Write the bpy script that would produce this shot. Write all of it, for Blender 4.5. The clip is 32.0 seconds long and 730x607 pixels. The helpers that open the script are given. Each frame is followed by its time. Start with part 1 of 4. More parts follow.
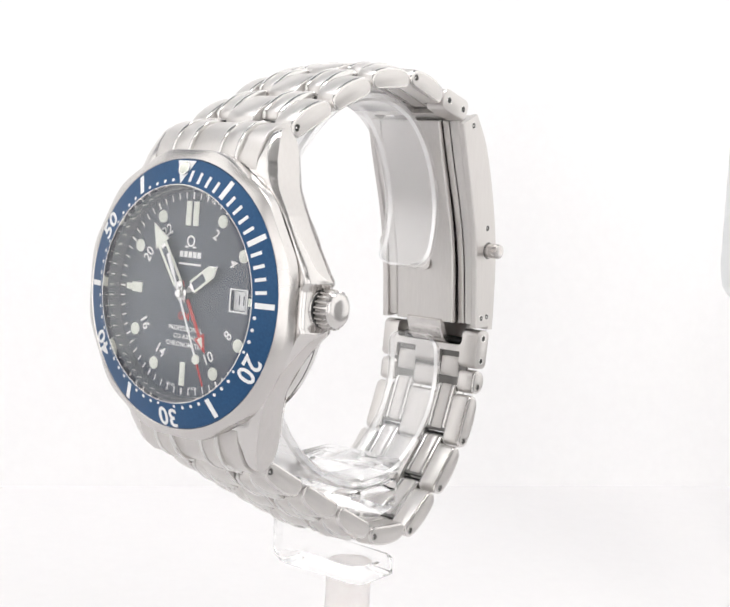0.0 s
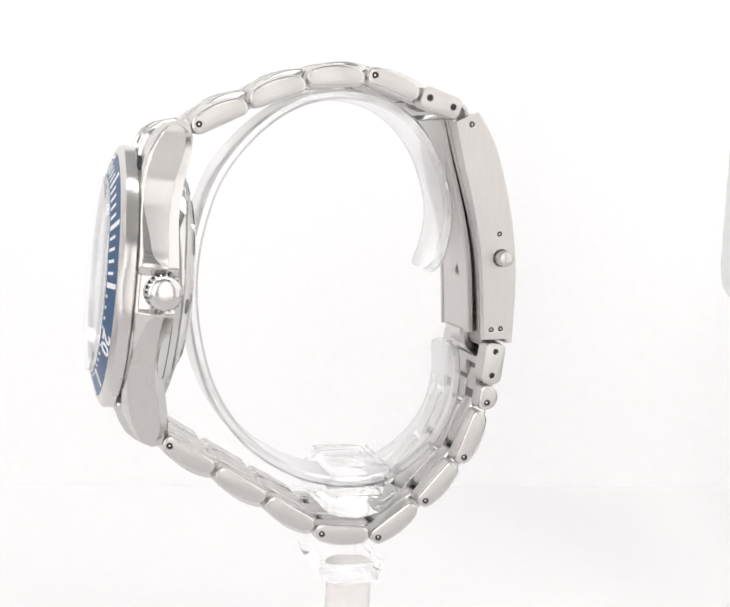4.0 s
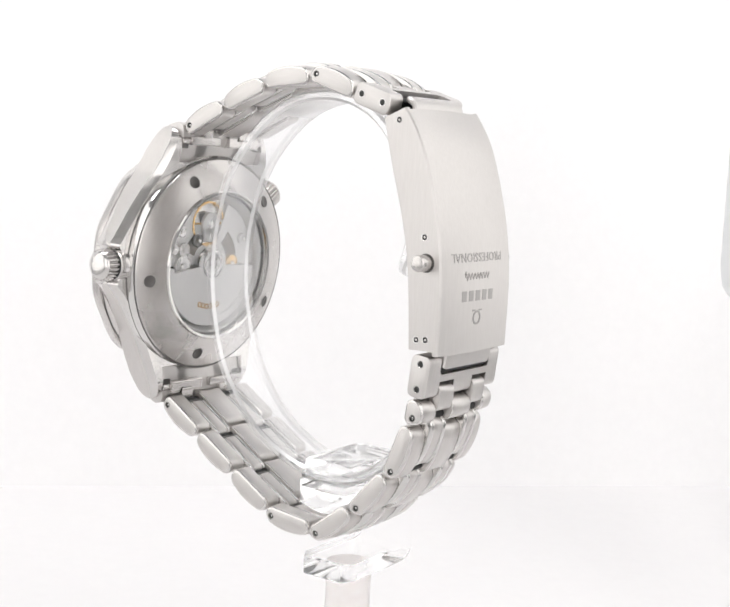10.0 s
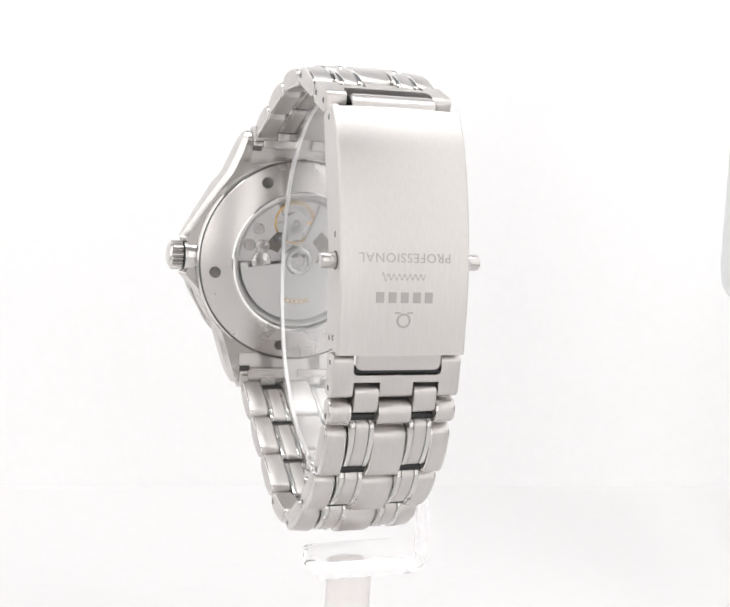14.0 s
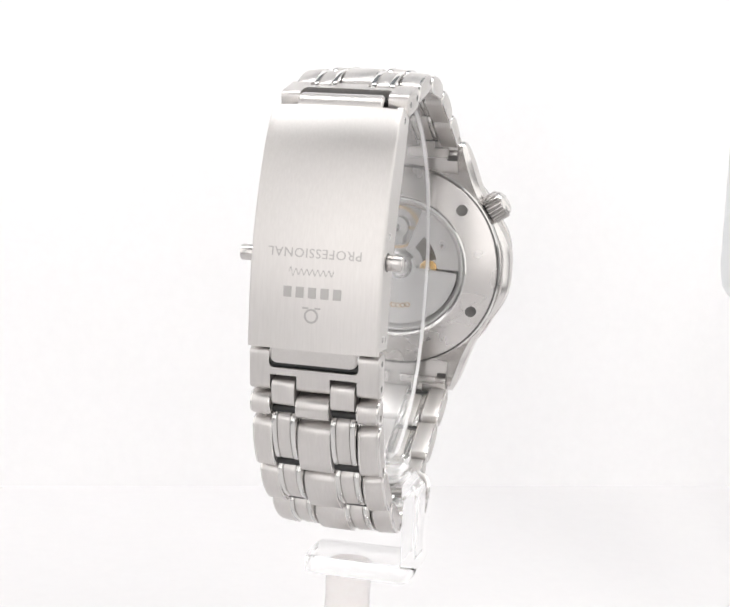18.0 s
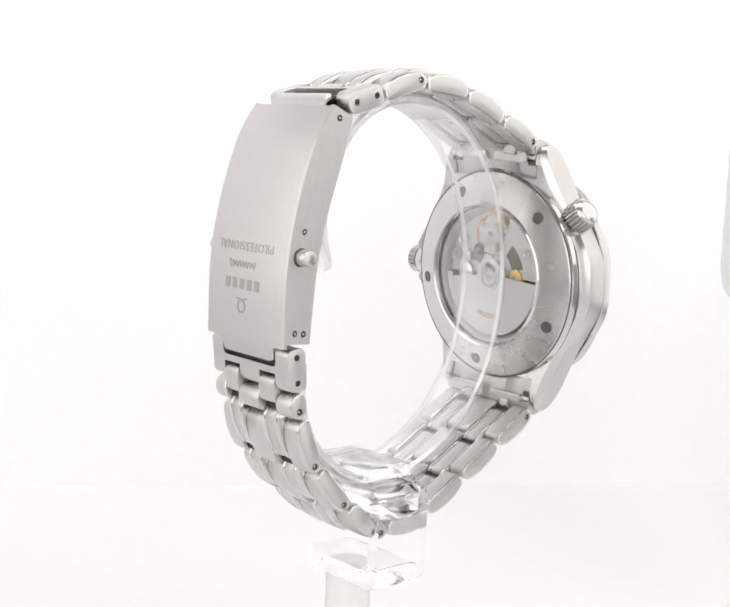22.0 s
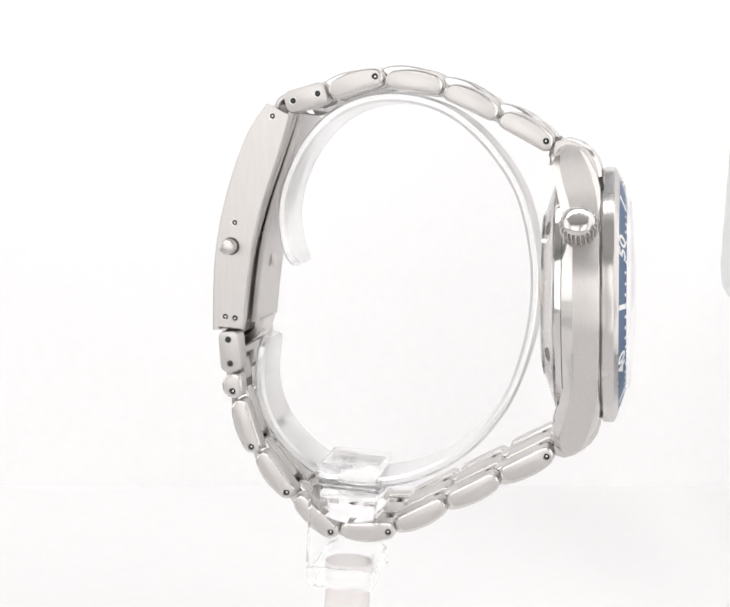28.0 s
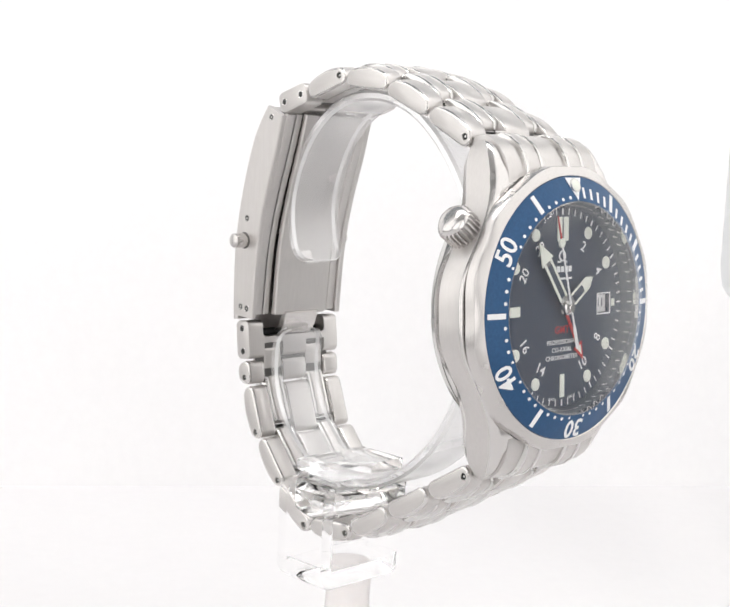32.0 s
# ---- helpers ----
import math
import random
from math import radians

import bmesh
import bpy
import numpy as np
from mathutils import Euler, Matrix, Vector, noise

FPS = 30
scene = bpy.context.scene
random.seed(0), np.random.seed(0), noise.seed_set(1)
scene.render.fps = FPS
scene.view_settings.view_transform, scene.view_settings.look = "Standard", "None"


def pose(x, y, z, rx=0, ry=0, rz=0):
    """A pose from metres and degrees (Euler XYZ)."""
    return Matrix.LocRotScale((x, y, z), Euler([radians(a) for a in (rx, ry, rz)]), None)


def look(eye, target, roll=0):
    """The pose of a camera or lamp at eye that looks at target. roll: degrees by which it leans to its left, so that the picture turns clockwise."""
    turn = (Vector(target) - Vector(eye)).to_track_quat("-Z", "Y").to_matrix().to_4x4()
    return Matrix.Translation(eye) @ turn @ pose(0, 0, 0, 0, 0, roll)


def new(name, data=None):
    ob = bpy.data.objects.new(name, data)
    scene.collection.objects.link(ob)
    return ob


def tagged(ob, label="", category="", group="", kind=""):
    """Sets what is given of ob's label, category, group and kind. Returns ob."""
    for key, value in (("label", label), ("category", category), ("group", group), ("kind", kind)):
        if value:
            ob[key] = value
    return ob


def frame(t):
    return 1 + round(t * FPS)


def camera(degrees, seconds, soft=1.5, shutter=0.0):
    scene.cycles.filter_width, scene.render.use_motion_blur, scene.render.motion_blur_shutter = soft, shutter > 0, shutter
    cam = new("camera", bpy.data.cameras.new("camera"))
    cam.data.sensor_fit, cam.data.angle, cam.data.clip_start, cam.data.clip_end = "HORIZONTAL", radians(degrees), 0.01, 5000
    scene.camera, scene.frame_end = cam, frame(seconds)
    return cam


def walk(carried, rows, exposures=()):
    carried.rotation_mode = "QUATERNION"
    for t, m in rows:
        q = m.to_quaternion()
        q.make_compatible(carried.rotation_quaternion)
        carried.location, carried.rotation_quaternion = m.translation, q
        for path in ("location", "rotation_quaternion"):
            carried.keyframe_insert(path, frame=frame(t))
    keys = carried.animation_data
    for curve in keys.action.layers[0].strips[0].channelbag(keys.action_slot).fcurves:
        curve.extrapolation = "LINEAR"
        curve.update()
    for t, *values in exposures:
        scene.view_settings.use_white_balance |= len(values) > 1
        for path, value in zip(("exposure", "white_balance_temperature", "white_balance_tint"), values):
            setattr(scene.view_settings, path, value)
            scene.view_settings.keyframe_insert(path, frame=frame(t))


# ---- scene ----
# All lengths below are in millimetres of the watch's own space and are turned into metres by MM.
MM = 0.001
TURN_START, TURN_RATE = -38.712, -8.6515       # degrees, degrees a second

# ---- camera ----
cam = camera(32.111, 32.0, soft=1.8)
EYE = Vector((0.0, -0.20532, 0.024636))
PITCH, YAW = radians(-7.1386), radians(0.1892)
AIM = EYE + Vector((math.sin(YAW) * math.cos(PITCH), math.cos(YAW) * math.cos(PITCH), math.sin(PITCH)))
walk(cam, [(0.0, look(EYE, AIM, 2.6344)), (32.0, look(EYE, AIM, 2.6344))])

# ---- light ----
world = bpy.data.worlds.new("studio")
world.use_nodes = True
world.node_tree.nodes["Background"].inputs[0].default_value = (0.9, 0.95, 1.0, 1)
world.node_tree.nodes["Background"].inputs[1].default_value = 0.25
scene.world = world
scene.view_settings.exposure = 0.50


def lamp(name, eye, target, sx, sy, watts, colour=(1, 1, 1)):
    d = bpy.data.lights.new(name, "AREA")
    d.shape, d.size, d.size_y, d.energy, d.color = "RECTANGLE", sx, sy, watts, colour
    d.spread = radians(120)
    ob = new(name, d)
    ob.matrix_world = look(eye, target)
    return ob


# unseen lamp, added to whiten the back wall
lamp("backdrop_fill_light", (-0.05, -0.02, 0.44), (-0.04, 0.18, 0.10), 0.6, 0.12, 0.80, (1.0, 0.99, 0.985))

# ---- materials ----
def material(name, colour, rough=0.5, metal=0.0, **kw):
    m = bpy.data.materials.new(name)
    m.use_nodes = True
    b = m.node_tree.nodes["Principled BSDF"]
    b.inputs["Base Color"].default_value = (*colour, 1)
    b.inputs["Roughness"].default_value = rough
    b.inputs["Metallic"].default_value = metal
    for k, v in kw.items():
        b.inputs[k.replace("_", " ").title().replace("Ior", "IOR")].default_value = v
    return m


def node(m, kind, **kw):
    n = m.node_tree.nodes.new(kind)
    for k, v in kw.items():
        n.inputs[k].default_value = v
    return n


def link(m, a, b):
    m.node_tree.links.new(a, b)


def grain(m, stretch, scale, bump=0.04, rough=(0.2, 0.4), tint=None):
    """Brushed or fine grain: a stretched noise drives roughness and bump, a broad one varies the roughness."""
    b = m.node_tree.nodes["Principled BSDF"]
    co = node(m, "ShaderNodeTexCoord")
    mp = node(m, "ShaderNodeMapping", Scale=stretch)
    link(m, co.outputs["Object"], mp.inputs["Vector"])
    fine = node(m, "ShaderNodeTexNoise", Scale=scale, Detail=3.0, Roughness=0.6)
    link(m, mp.outputs["Vector"], fine.inputs["Vector"])
    broad = node(m, "ShaderNodeTexNoise", Scale=180.0, Detail=3.0)
    link(m, co.outputs["Object"], broad.inputs["Vector"])
    mix = node(m, "ShaderNodeMath")
    mix.operation = "MULTIPLY_ADD"
    link(m, broad.outputs["Fac"], mix.inputs[0])
    mix.inputs[1].default_value = 0.8
    link(m, fine.outputs["Fac"], mix.inputs[2])
    rg = node(m, "ShaderNodeMapRange")
    rg.inputs["From Min"].default_value, rg.inputs["From Max"].default_value = 0.5, 1.3
    rg.inputs["To Min"].default_value, rg.inputs["To Max"].default_value = rough
    link(m, mix.outputs[0], rg.inputs["Value"])
    link(m, rg.outputs["Result"], b.inputs["Roughness"])
    if bump:
        bp = node(m, "ShaderNodeBump", Strength=bump, Distance=0.0002)
        link(m, fine.outputs["Fac"], bp.inputs["Height"])
        link(m, bp.outputs["Normal"], b.inputs["Normal"])
    if tint:
        ramp = node(m, "ShaderNodeValToRGB")
        ramp.color_ramp.elements[0].position, ramp.color_ramp.elements[1].position = 0.35, 0.7
        ramp.color_ramp.elements[0].color, ramp.color_ramp.elements[1].color = (*tint[0], 1), (*tint[1], 1)
        link(m, fine.outputs["Fac"], ramp.inputs["Fac"])
        link(m, ramp.outputs["Color"], b.inputs["Base Color"])
    return m


STEEL_A, STEEL_B = (0.63, 0.607, 0.591), (0.665, 0.642, 0.626)
BRUSHED = grain(material("brushed_steel", STEEL_B, 0.3, 1.0), (14, 1, 14), 260, 0.0, (0.34, 0.42), (STEEL_A, STEEL_B))
BRUSHED_V = grain(material("brushed_steel_upright", STEEL_B, 0.3, 1.0), (14, 14, 1), 260, 0.0, (0.36, 0.44), (STEEL_A, STEEL_B))
SATIN = grain(material("satin_steel", STEEL_B, 0.25, 1.0), (1, 1, 1), 60, 0.0, (0.24, 0.29), (STEEL_A, STEEL_B))
ETCHED_AND_SHADE = grain(material("etched_and_shade_steel", (0.44, 0.425, 0.415), 0.5, 1.0), (1, 1, 1), 2200, 0.02, (0.4, 0.5))
CASE_POLISH = grain(material("polished_case_steel", (0.70, 0.68, 0.665), 0.2, 1.0), (1, 1, 1), 60, 0.0, (0.17, 0.23))
POLISHED = grain(material("polished_steel", (0.70, 0.69, 0.675), 0.07, 1.0), (1, 1, 1), 60, 0.0, (0.06, 0.11))
# dark joints, and the shade of gaps and pits put in as colour
JOINT_SHADE = material("joint_and_shade_steel", (0.16, 0.155, 0.15), 0.4, 1.0)
# dark pins, and the black of holes, slits and gaps painted in
DARK = material("dark_pin_and_shade_steel", (0.05, 0.05, 0.05), 0.45, 0.8)
BLUE = grain(material("blue_anodised_aluminium", (0.012, 0.062, 0.20), 0.32, 0.25), (1, 1, 1), 3000, 0.02, (0.28, 0.42), ((0.012, 0.066, 0.165), (0.017, 0.082, 0.20)))
NAVY = grain(material("navy_lacquer", (0.012, 0.02, 0.045), 0.35, 0.0), (1, 1, 1), 90, 0.0, (0.3, 0.4), ((0.033, 0.046, 0.075), (0.036, 0.050, 0.080)))
LUME = material("cream_luminous_paint", (0.80, 0.82, 0.74), 0.6)
WHITE = material("white_print", (0.85, 0.85, 0.85), 0.5)
RED = material("red_paint", (0.55, 0.02, 0.02), 0.35)
GILT = material("gilt_brass", (0.80, 0.52, 0.20), 0.25, 1.0)
# movement plate and bridge wells: recess shade is put into this colour
SHADED_BRASS = grain(material("shade_darkened_brass", (0.22, 0.195, 0.17), 0.4, 1.0), (1, 1, 1), 400, 0.0, (0.35, 0.5))
REHAUT = grain(material("grey_flange", (0.10, 0.115, 0.14), 0.35, 0.2), (1, 1, 1), 60, 0.0, (0.32, 0.4))
RHODIUM = grain(material("frosted_rhodium_plate", (0.76, 0.75, 0.735), 0.4, 0.5), (1, 1, 1), 90, 0.0, (0.34, 0.44))


def sheet(name, least=0.16, most=0.5, rough=0.35, pass_through=0.985):
    """Clear sheet: straight-through light, with gloss that grows toward grazing view."""
    m = bpy.data.materials.new(name)
    m.use_nodes = True
    m.node_tree.nodes.clear()
    clear = node(m, "ShaderNodeBsdfTransparent", Color=(pass_through, pass_through, pass_through + 0.003, 1))
    gloss = node(m, "ShaderNodeBsdfGlossy", Color=(1, 1, 1, 1), Roughness=rough)
    facing = node(m, "ShaderNodeLayerWeight", Blend=0.5)
    power = node(m, "ShaderNodeMath")
    power.operation = "POWER"
    power.inputs[1].default_value = 4.0
    link(m, facing.outputs["Facing"], power.inputs[0])
    scale = node(m, "ShaderNodeMapRange")
    scale.inputs["To Min"].default_value, scale.inputs["To Max"].default_value = least, most
    link(m, power.outputs[0], scale.inputs["Value"])
    mix = node(m, "ShaderNodeMixShader")
    out = node(m, "ShaderNodeOutputMaterial")
    link(m, scale.outputs["Result"], mix.inputs[0])
    link(m, clear.outputs[0], mix.inputs[1])
    link(m, gloss.outputs[0], mix.inputs[2])
    link(m, mix.outputs[0], out.inputs["Surface"])
    return m


GLASS = sheet("sapphire_crystal", 0.045, 1.0, 0.12, 0.99)
ACRYLIC = sheet("clear_acrylic_sheet", 0.09, 0.5, 0.12, 0.985)
ACRYLIC_RING = sheet("bent_acrylic_sheet", 0.14, 0.75, 0.4, 0.997)
ACRYLIC_CUT = sheet("cut_acrylic_face", 0.34, 0.8, 0.22, 0.97)
ACRYLIC_EDGE = sheet("cut_acrylic_edge", 0.55, 0.92, 0.3, 0.97)
ACRYLIC_SOLID = material("clear_solid_acrylic", (1.0, 1.0, 1.0), 0.06, 0.0, transmission_weight=1.0, ior=1.145)
FROST = grain(material("frosted_acrylic", (0.95, 0.905, 0.89), 0.25, 0.0, transmission_weight=0.6, ior=1.2), (1, 1, 1), 500, 0.5, (0.25, 0.5), ((0.93, 0.895, 0.88), (0.975, 0.955, 0.945)))
SWEEP = grain(material("white_card", (0.86, 0.855, 0.86), 0.7), (1, 1, 1), 300, 0.02, (0.6, 0.8), ((0.80, 0.795, 0.798), (0.815, 0.81, 0.813)))
TABLE = grain(material("white_table", (0.69, 0.68, 0.685), 0.6), (1, 1, 1), 300, 0.02, (0.5, 0.7), ((0.645, 0.637, 0.641), (0.661, 0.653, 0.657)))
BOARD = grain(material("grey_foam_board", (0.70, 0.71, 0.715), 0.7), (1, 1, 1), 200, 0.02, (0.6, 0.8))
CLOTH = grain(material("grey_surround_cloth", (0.40, 0.40, 0.40), 0.9), (1, 1, 1), 500, 0.05, (0.8, 1.0))


def glowing(name, colour, strength):
    m = material(name, (0.25, 0.25, 0.25), 0.9)
    b = m.node_tree.nodes["Principled BSDF"]
    b.inputs["Emission Color"].default_value = (*colour, 1)
    b.inputs["Emission Strength"].default_value = strength
    return m


# glow of the added fill panels
PANEL_SIDE = glowing("side_fill_glow", (1.0, 0.985, 0.97), 0.95)
PANEL_NEAR = glowing("near_fill_glow", (1.0, 0.985, 0.97), 0.8)
PANEL_TOP = glowing("top_fill_glow", (1.0, 0.99, 0.985), 0.29)
PANEL_FRONT = glowing("front_fill_glow", (1.0, 0.98, 0.97), 1.1)


# ---- mesh helpers ----
def part(name, bm, mat, parent=None, label="", m=None, smooth=True):
    """Links a bmesh (in millimetres) as one mesh object under a thing or a part."""
    bmesh.ops.recalc_face_normals(bm, faces=bm.faces[:])
    bm.transform(Matrix.Scale(MM, 4))
    me = bpy.data.meshes.new(name)
    bm.to_mesh(me)
    bm.free()
    for mm in mat if isinstance(mat, (list, tuple)) else [mat]:
        me.materials.append(mm)
    return placed(name, me, parent, label, m, smooth)


def placed(name, me, parent=None, label="", m=None, smooth=True):
    if smooth:
        me.shade_smooth()
        me.set_sharp_from_angle(angle=radians(32))
    ob = new(name, me)
    ob.parent = parent
    if m is not None:
        m = m.copy()
        m.translation = m.translation * MM
        ob.matrix_basis = m
    if label:
        tagged(ob, label)
    return ob


def lathe(profile, n=96, axis_y=True, wave=None):
    """Rings round the case's axis (y) from pairs (radius, y). wave: radius offset by angle and ring."""
    bm = bmesh.new()
    rings = []
    for k, (r, y) in enumerate(profile):
        if r < 1e-6:
            rings.append([bm.verts.new((0, y, 0))])
            continue
        ring = []
        for i in range(n):
            a = 2 * math.pi * i / n
            rr = r + (wave(a, k) if wave else 0)
            ring.append(bm.verts.new((rr * math.sin(a), y, rr * math.cos(a))))
        rings.append(ring)
    for a, b in zip(rings, rings[1:]):
        for i in range(n):
            j = (i + 1) % n
            if len(a) == 1:
                bm.faces.new((a[0], b[i], b[j]))
            elif len(b) == 1:
                bm.faces.new((a[i], a[j], b[0]))
            else:
                bm.faces.new((a[i], a[j], b[j], b[i]))
    return bm


def loft(rings, closed=True, caps=True):
    """Skins a row of equal closed rings of points."""
    bm = bmesh.new()
    vs = [[bm.verts.new(p) for p in ring] for ring in rings]
    n = len(rings[0])
    for a, b in zip(vs, vs[1:]):
        for i in range(n if closed else n - 1):
            j = (i + 1) % n
            bm.faces.new((a[i], a[j], b[j], b[i]))
    if caps:
        bm.faces.new(vs[0][::-1])
        bm.faces.new(vs[-1])
    return bm


def prism(profile, x0, x1, bevel=0.2, hole=None, depth=0.6, rim=0):
    """Extrudes a convex (y, z) profile along x with softened ends. hole: (y, z, radius) sunk into the x1 end."""
    n = len(profile)
    cy, cz = sum(p[0] for p in profile) / n, sum(p[1] for p in profile) / n
    hy, hz = max(abs(p[0] - cy) for p in profile), max(abs(p[1] - cz) for p in profile)

    def ring(x, inset):
        ky, kz = 1 - inset / hy, 1 - inset / hz
        return [(x, cy + (y - cy) * ky, cz + (z - cz) * kz) for y, z in profile]
    s = 1 if x1 > x0 else -1
    soft = 0.29 * bevel
    rings = [ring(x0, bevel), ring(x0 + s * soft, soft), ring(x0 + s * bevel, 0), ring(x1 - s * bevel, 0), ring(x1 - s * soft, soft), ring(x1, bevel)]
    bm = loft(rings, caps=not hole)
    for k, f in enumerate(bm.faces):             # rim: material slot of the softened ends
        if k < 2 * n or 3 * n <= k < 5 * n:
            f.material_index = rim
    if not hole:
        return bm
    bm.verts.ensure_lookup_table()
    first, last = bm.verts[:n], bm.verts[5 * n:6 * n]
    bm.faces.new(first)
    oy, oz, r = hole
    angles = [math.atan2(v.co.z - oz, v.co.y - oy) for v in last]
    for x, rr in ((x1, r), (x1 - s * depth, r * 0.92)):
        nxt = [bm.verts.new((x, oy + rr * math.cos(a), oz + rr * math.sin(a))) for a in angles]
        for i in range(n):
            j = (i + 1) % n
            bm.faces.new((last[i], last[j], nxt[j], nxt[i]))
        last = nxt
    bm.faces.new(last)
    return bm


def slab(x0, x1, y0, y1, z0, z1, bevel=0.3, seg=2):
    bm = bmesh.new()
    bmesh.ops.create_cube(bm, size=1)
    bm.transform(Matrix.Translation(((x0 + x1) / 2, (y0 + y1) / 2, (z0 + z1) / 2)) @ Matrix.Diagonal((x1 - x0, y1 - y0, z1 - z0, 1)))
    if bevel:
        bmesh.ops.bevel(bm, geom=bm.edges[:], offset=bevel, segments=seg, affect="EDGES", profile=0.6)
    return bm


def rod(r, x0, x1, n=24, bevel=0.15):
    """A rod along x."""
    pts = [(r * math.cos(2 * math.pi * i / n), r * math.sin(2 * math.pi * i / n)) for i in range(n)]
    return prism(pts, x0, x1, bevel)


def lettering(body, size, extrude=0.03, space=1.0, bold=0.0):
    """The built-in font as a bmesh, centred, lying in the xy plane (millimetres)."""
    cu = bpy.data.curves.new("text", "FONT")
    cu.body, cu.size, cu.extrude, cu.align_x, cu.align_y = body, size, extrude, "CENTER", "CENTER"
    cu.space_character, cu.offset, cu.resolution_u = space, bold, 3
    ob = new("text", cu)
    me = bpy.data.meshes.new_from_object(ob.evaluated_get(bpy.context.evaluated_depsgraph_get()))
    bm = bmesh.new()
    bm.from_mesh(me)
    bpy.data.objects.remove(ob)
    bpy.data.curves.remove(cu)
    bpy.data.meshes.remove(me)
    return bm


def flat(points, y0, y1):
    """A flat plate facing -y from (x, z) outline points."""
    return loft([[(x, y0, z) for x, z in points], [(x, y1, z) for x, z in points]])


def polar(r, deg):
    return r * math.sin(radians(deg)), r * math.cos(radians(deg))


def smoothstep(a, b, x):
    t = min(1, max(0, (x - a) / (b - a)))
    return t * t * (3 - 2 * t)


def spline(points, per=6):
    """A smooth line through 2D points."""
    out = []
    for i in range(len(points) - 1):
        p0, p1 = points[max(i - 1, 0)], points[i]
        p2, p3 = points[i + 1], points[min(i + 2, len(points) - 1)]
        for k in range(per):
            t = k / per
            out.append(tuple(0.5 * (2 * b + (c - a) * t + (2 * a - 5 * b + 4 * c - d) * t * t + (3 * b - a - 3 * c + d) * t ** 3)
                             for a, b, c, d in zip(p0, p1, p2, p3)))
    out.append(tuple(points[-1]))
    return out


def band(path, half, x0, x1, bevel=0.3, edges=False, turn=0.0, arch=0.0):
    """A bent strip: a (y, z) path thickened by half to both sides, from x0 to x1."""
    rings = []
    run = [0.0]
    for a, b in zip(path, path[1:]):
        run.append(run[-1] + math.hypot(b[0] - a[0], b[1] - a[1]))
    left, right = x0, x1
    for i, p in enumerate(path):
        near = min(run[i], run[-1] - run[i])
        if turn:                                 # rounded corners at both ends
            inset = turn - math.sqrt(max(0.0, turn ** 2 - max(0.0, turn - near) ** 2))
            x0, x1 = left + inset, right - inset
        a, b = path[max(i - 1, 0)], path[min(i + 1, len(path) - 1)]
        ty, tz = b[0] - a[0], b[1] - a[1]
        d = math.hypot(ty, tz)
        ny, nz = -tz / d, ty / d
        h = half[i] if isinstance(half, (list, tuple)) else half
        sec = [(x0 + bevel, -h), (x1 - bevel, -h), (x1, -h + bevel), (x1, h - bevel), (x1 - bevel, h), (x0 + bevel, h), (x0, h - bevel), (x0, -h + bevel)]
        if arch:                                 # the outer face swells toward the middle
            mid, wide = (x0 + x1) / 2, (x1 - x0) / 2 - bevel
            sec[5:5] = [(mid + wide * q, h + arch * (1 - q * q)) for q in np.linspace(0.8, -0.8, 9)]
        rings.append([(x, p[0] + ny * w, p[1] + nz * w) for x, w in sec])
    bm = loft(rings)
    if edges:                                    # the cut edges take the second material
        for k, f in enumerate(bm.faces):
            f.material_index = {0: 0, 4: 0, 2: 2, 6: 2}.get(k % 8, 1) if k < 8 * (len(path) - 1) else 2
    return bm


# ---- studio ----
FLOOR = -80.0
SWING = pose(0, 0, 0, 0, 0, 9.66)
BACK_Y = 173.0
wall_line = [(BACK_Y, FLOOR - 3), (BACK_Y, 210), (BACK_Y + 3, 210), (BACK_Y + 3, FLOOR - 3)]
wall_bm = loft([[(x, y, z) for y, z in wall_line] for x in (-520, 520)])
tagged(part("backdrop", wall_bm, SWEEP, None, m=SWING), "plain white card back wall", "backdrop", kind="structure")
floor_bm = loft([[(x, y, z) for y, z in ((-560, FLOOR - 3), (-560, FLOOR), (BACK_Y, FLOOR), (BACK_Y, FLOOR - 3))] for x in (-200, 200)])
tagged(part("ground", floor_bm, TABLE, None, m=SWING), "matt white table top", "table top", kind="structure")
# unseen enclosure, added to shape what steel and crystal reflect
for nm, b, mt, lab in (
        ("unseen_floor", (-424, 424, -560, 280, FLOOR - 12, FLOOR - 8), CLOTH, "unseen pale grey cloth floor, added to darken reflections"),
        ("unseen_wall_left", (-424, -420, -430, 110, FLOOR - 8, 480), CLOTH, "unseen pale grey cloth wall, added to shape reflections"),
        ("unseen_wall_right", (260, 264, -434, 220, FLOOR - 8, 480), CLOTH, "unseen pale grey cloth wall, added to shape reflections"),
        ("unseen_ceiling", (-420, 420, -430, 100, 480, 484), CLOTH, "unseen pale grey cloth top, added to shape reflections"),
        ("unseen_front", (-420, 420, -438, -434, FLOOR - 8, 480), CLOTH, "unseen pale grey cloth front, added to shape reflections")):
    tagged(part(nm, slab(*b, bevel=0), mt), lab, "light tent", kind="structure")
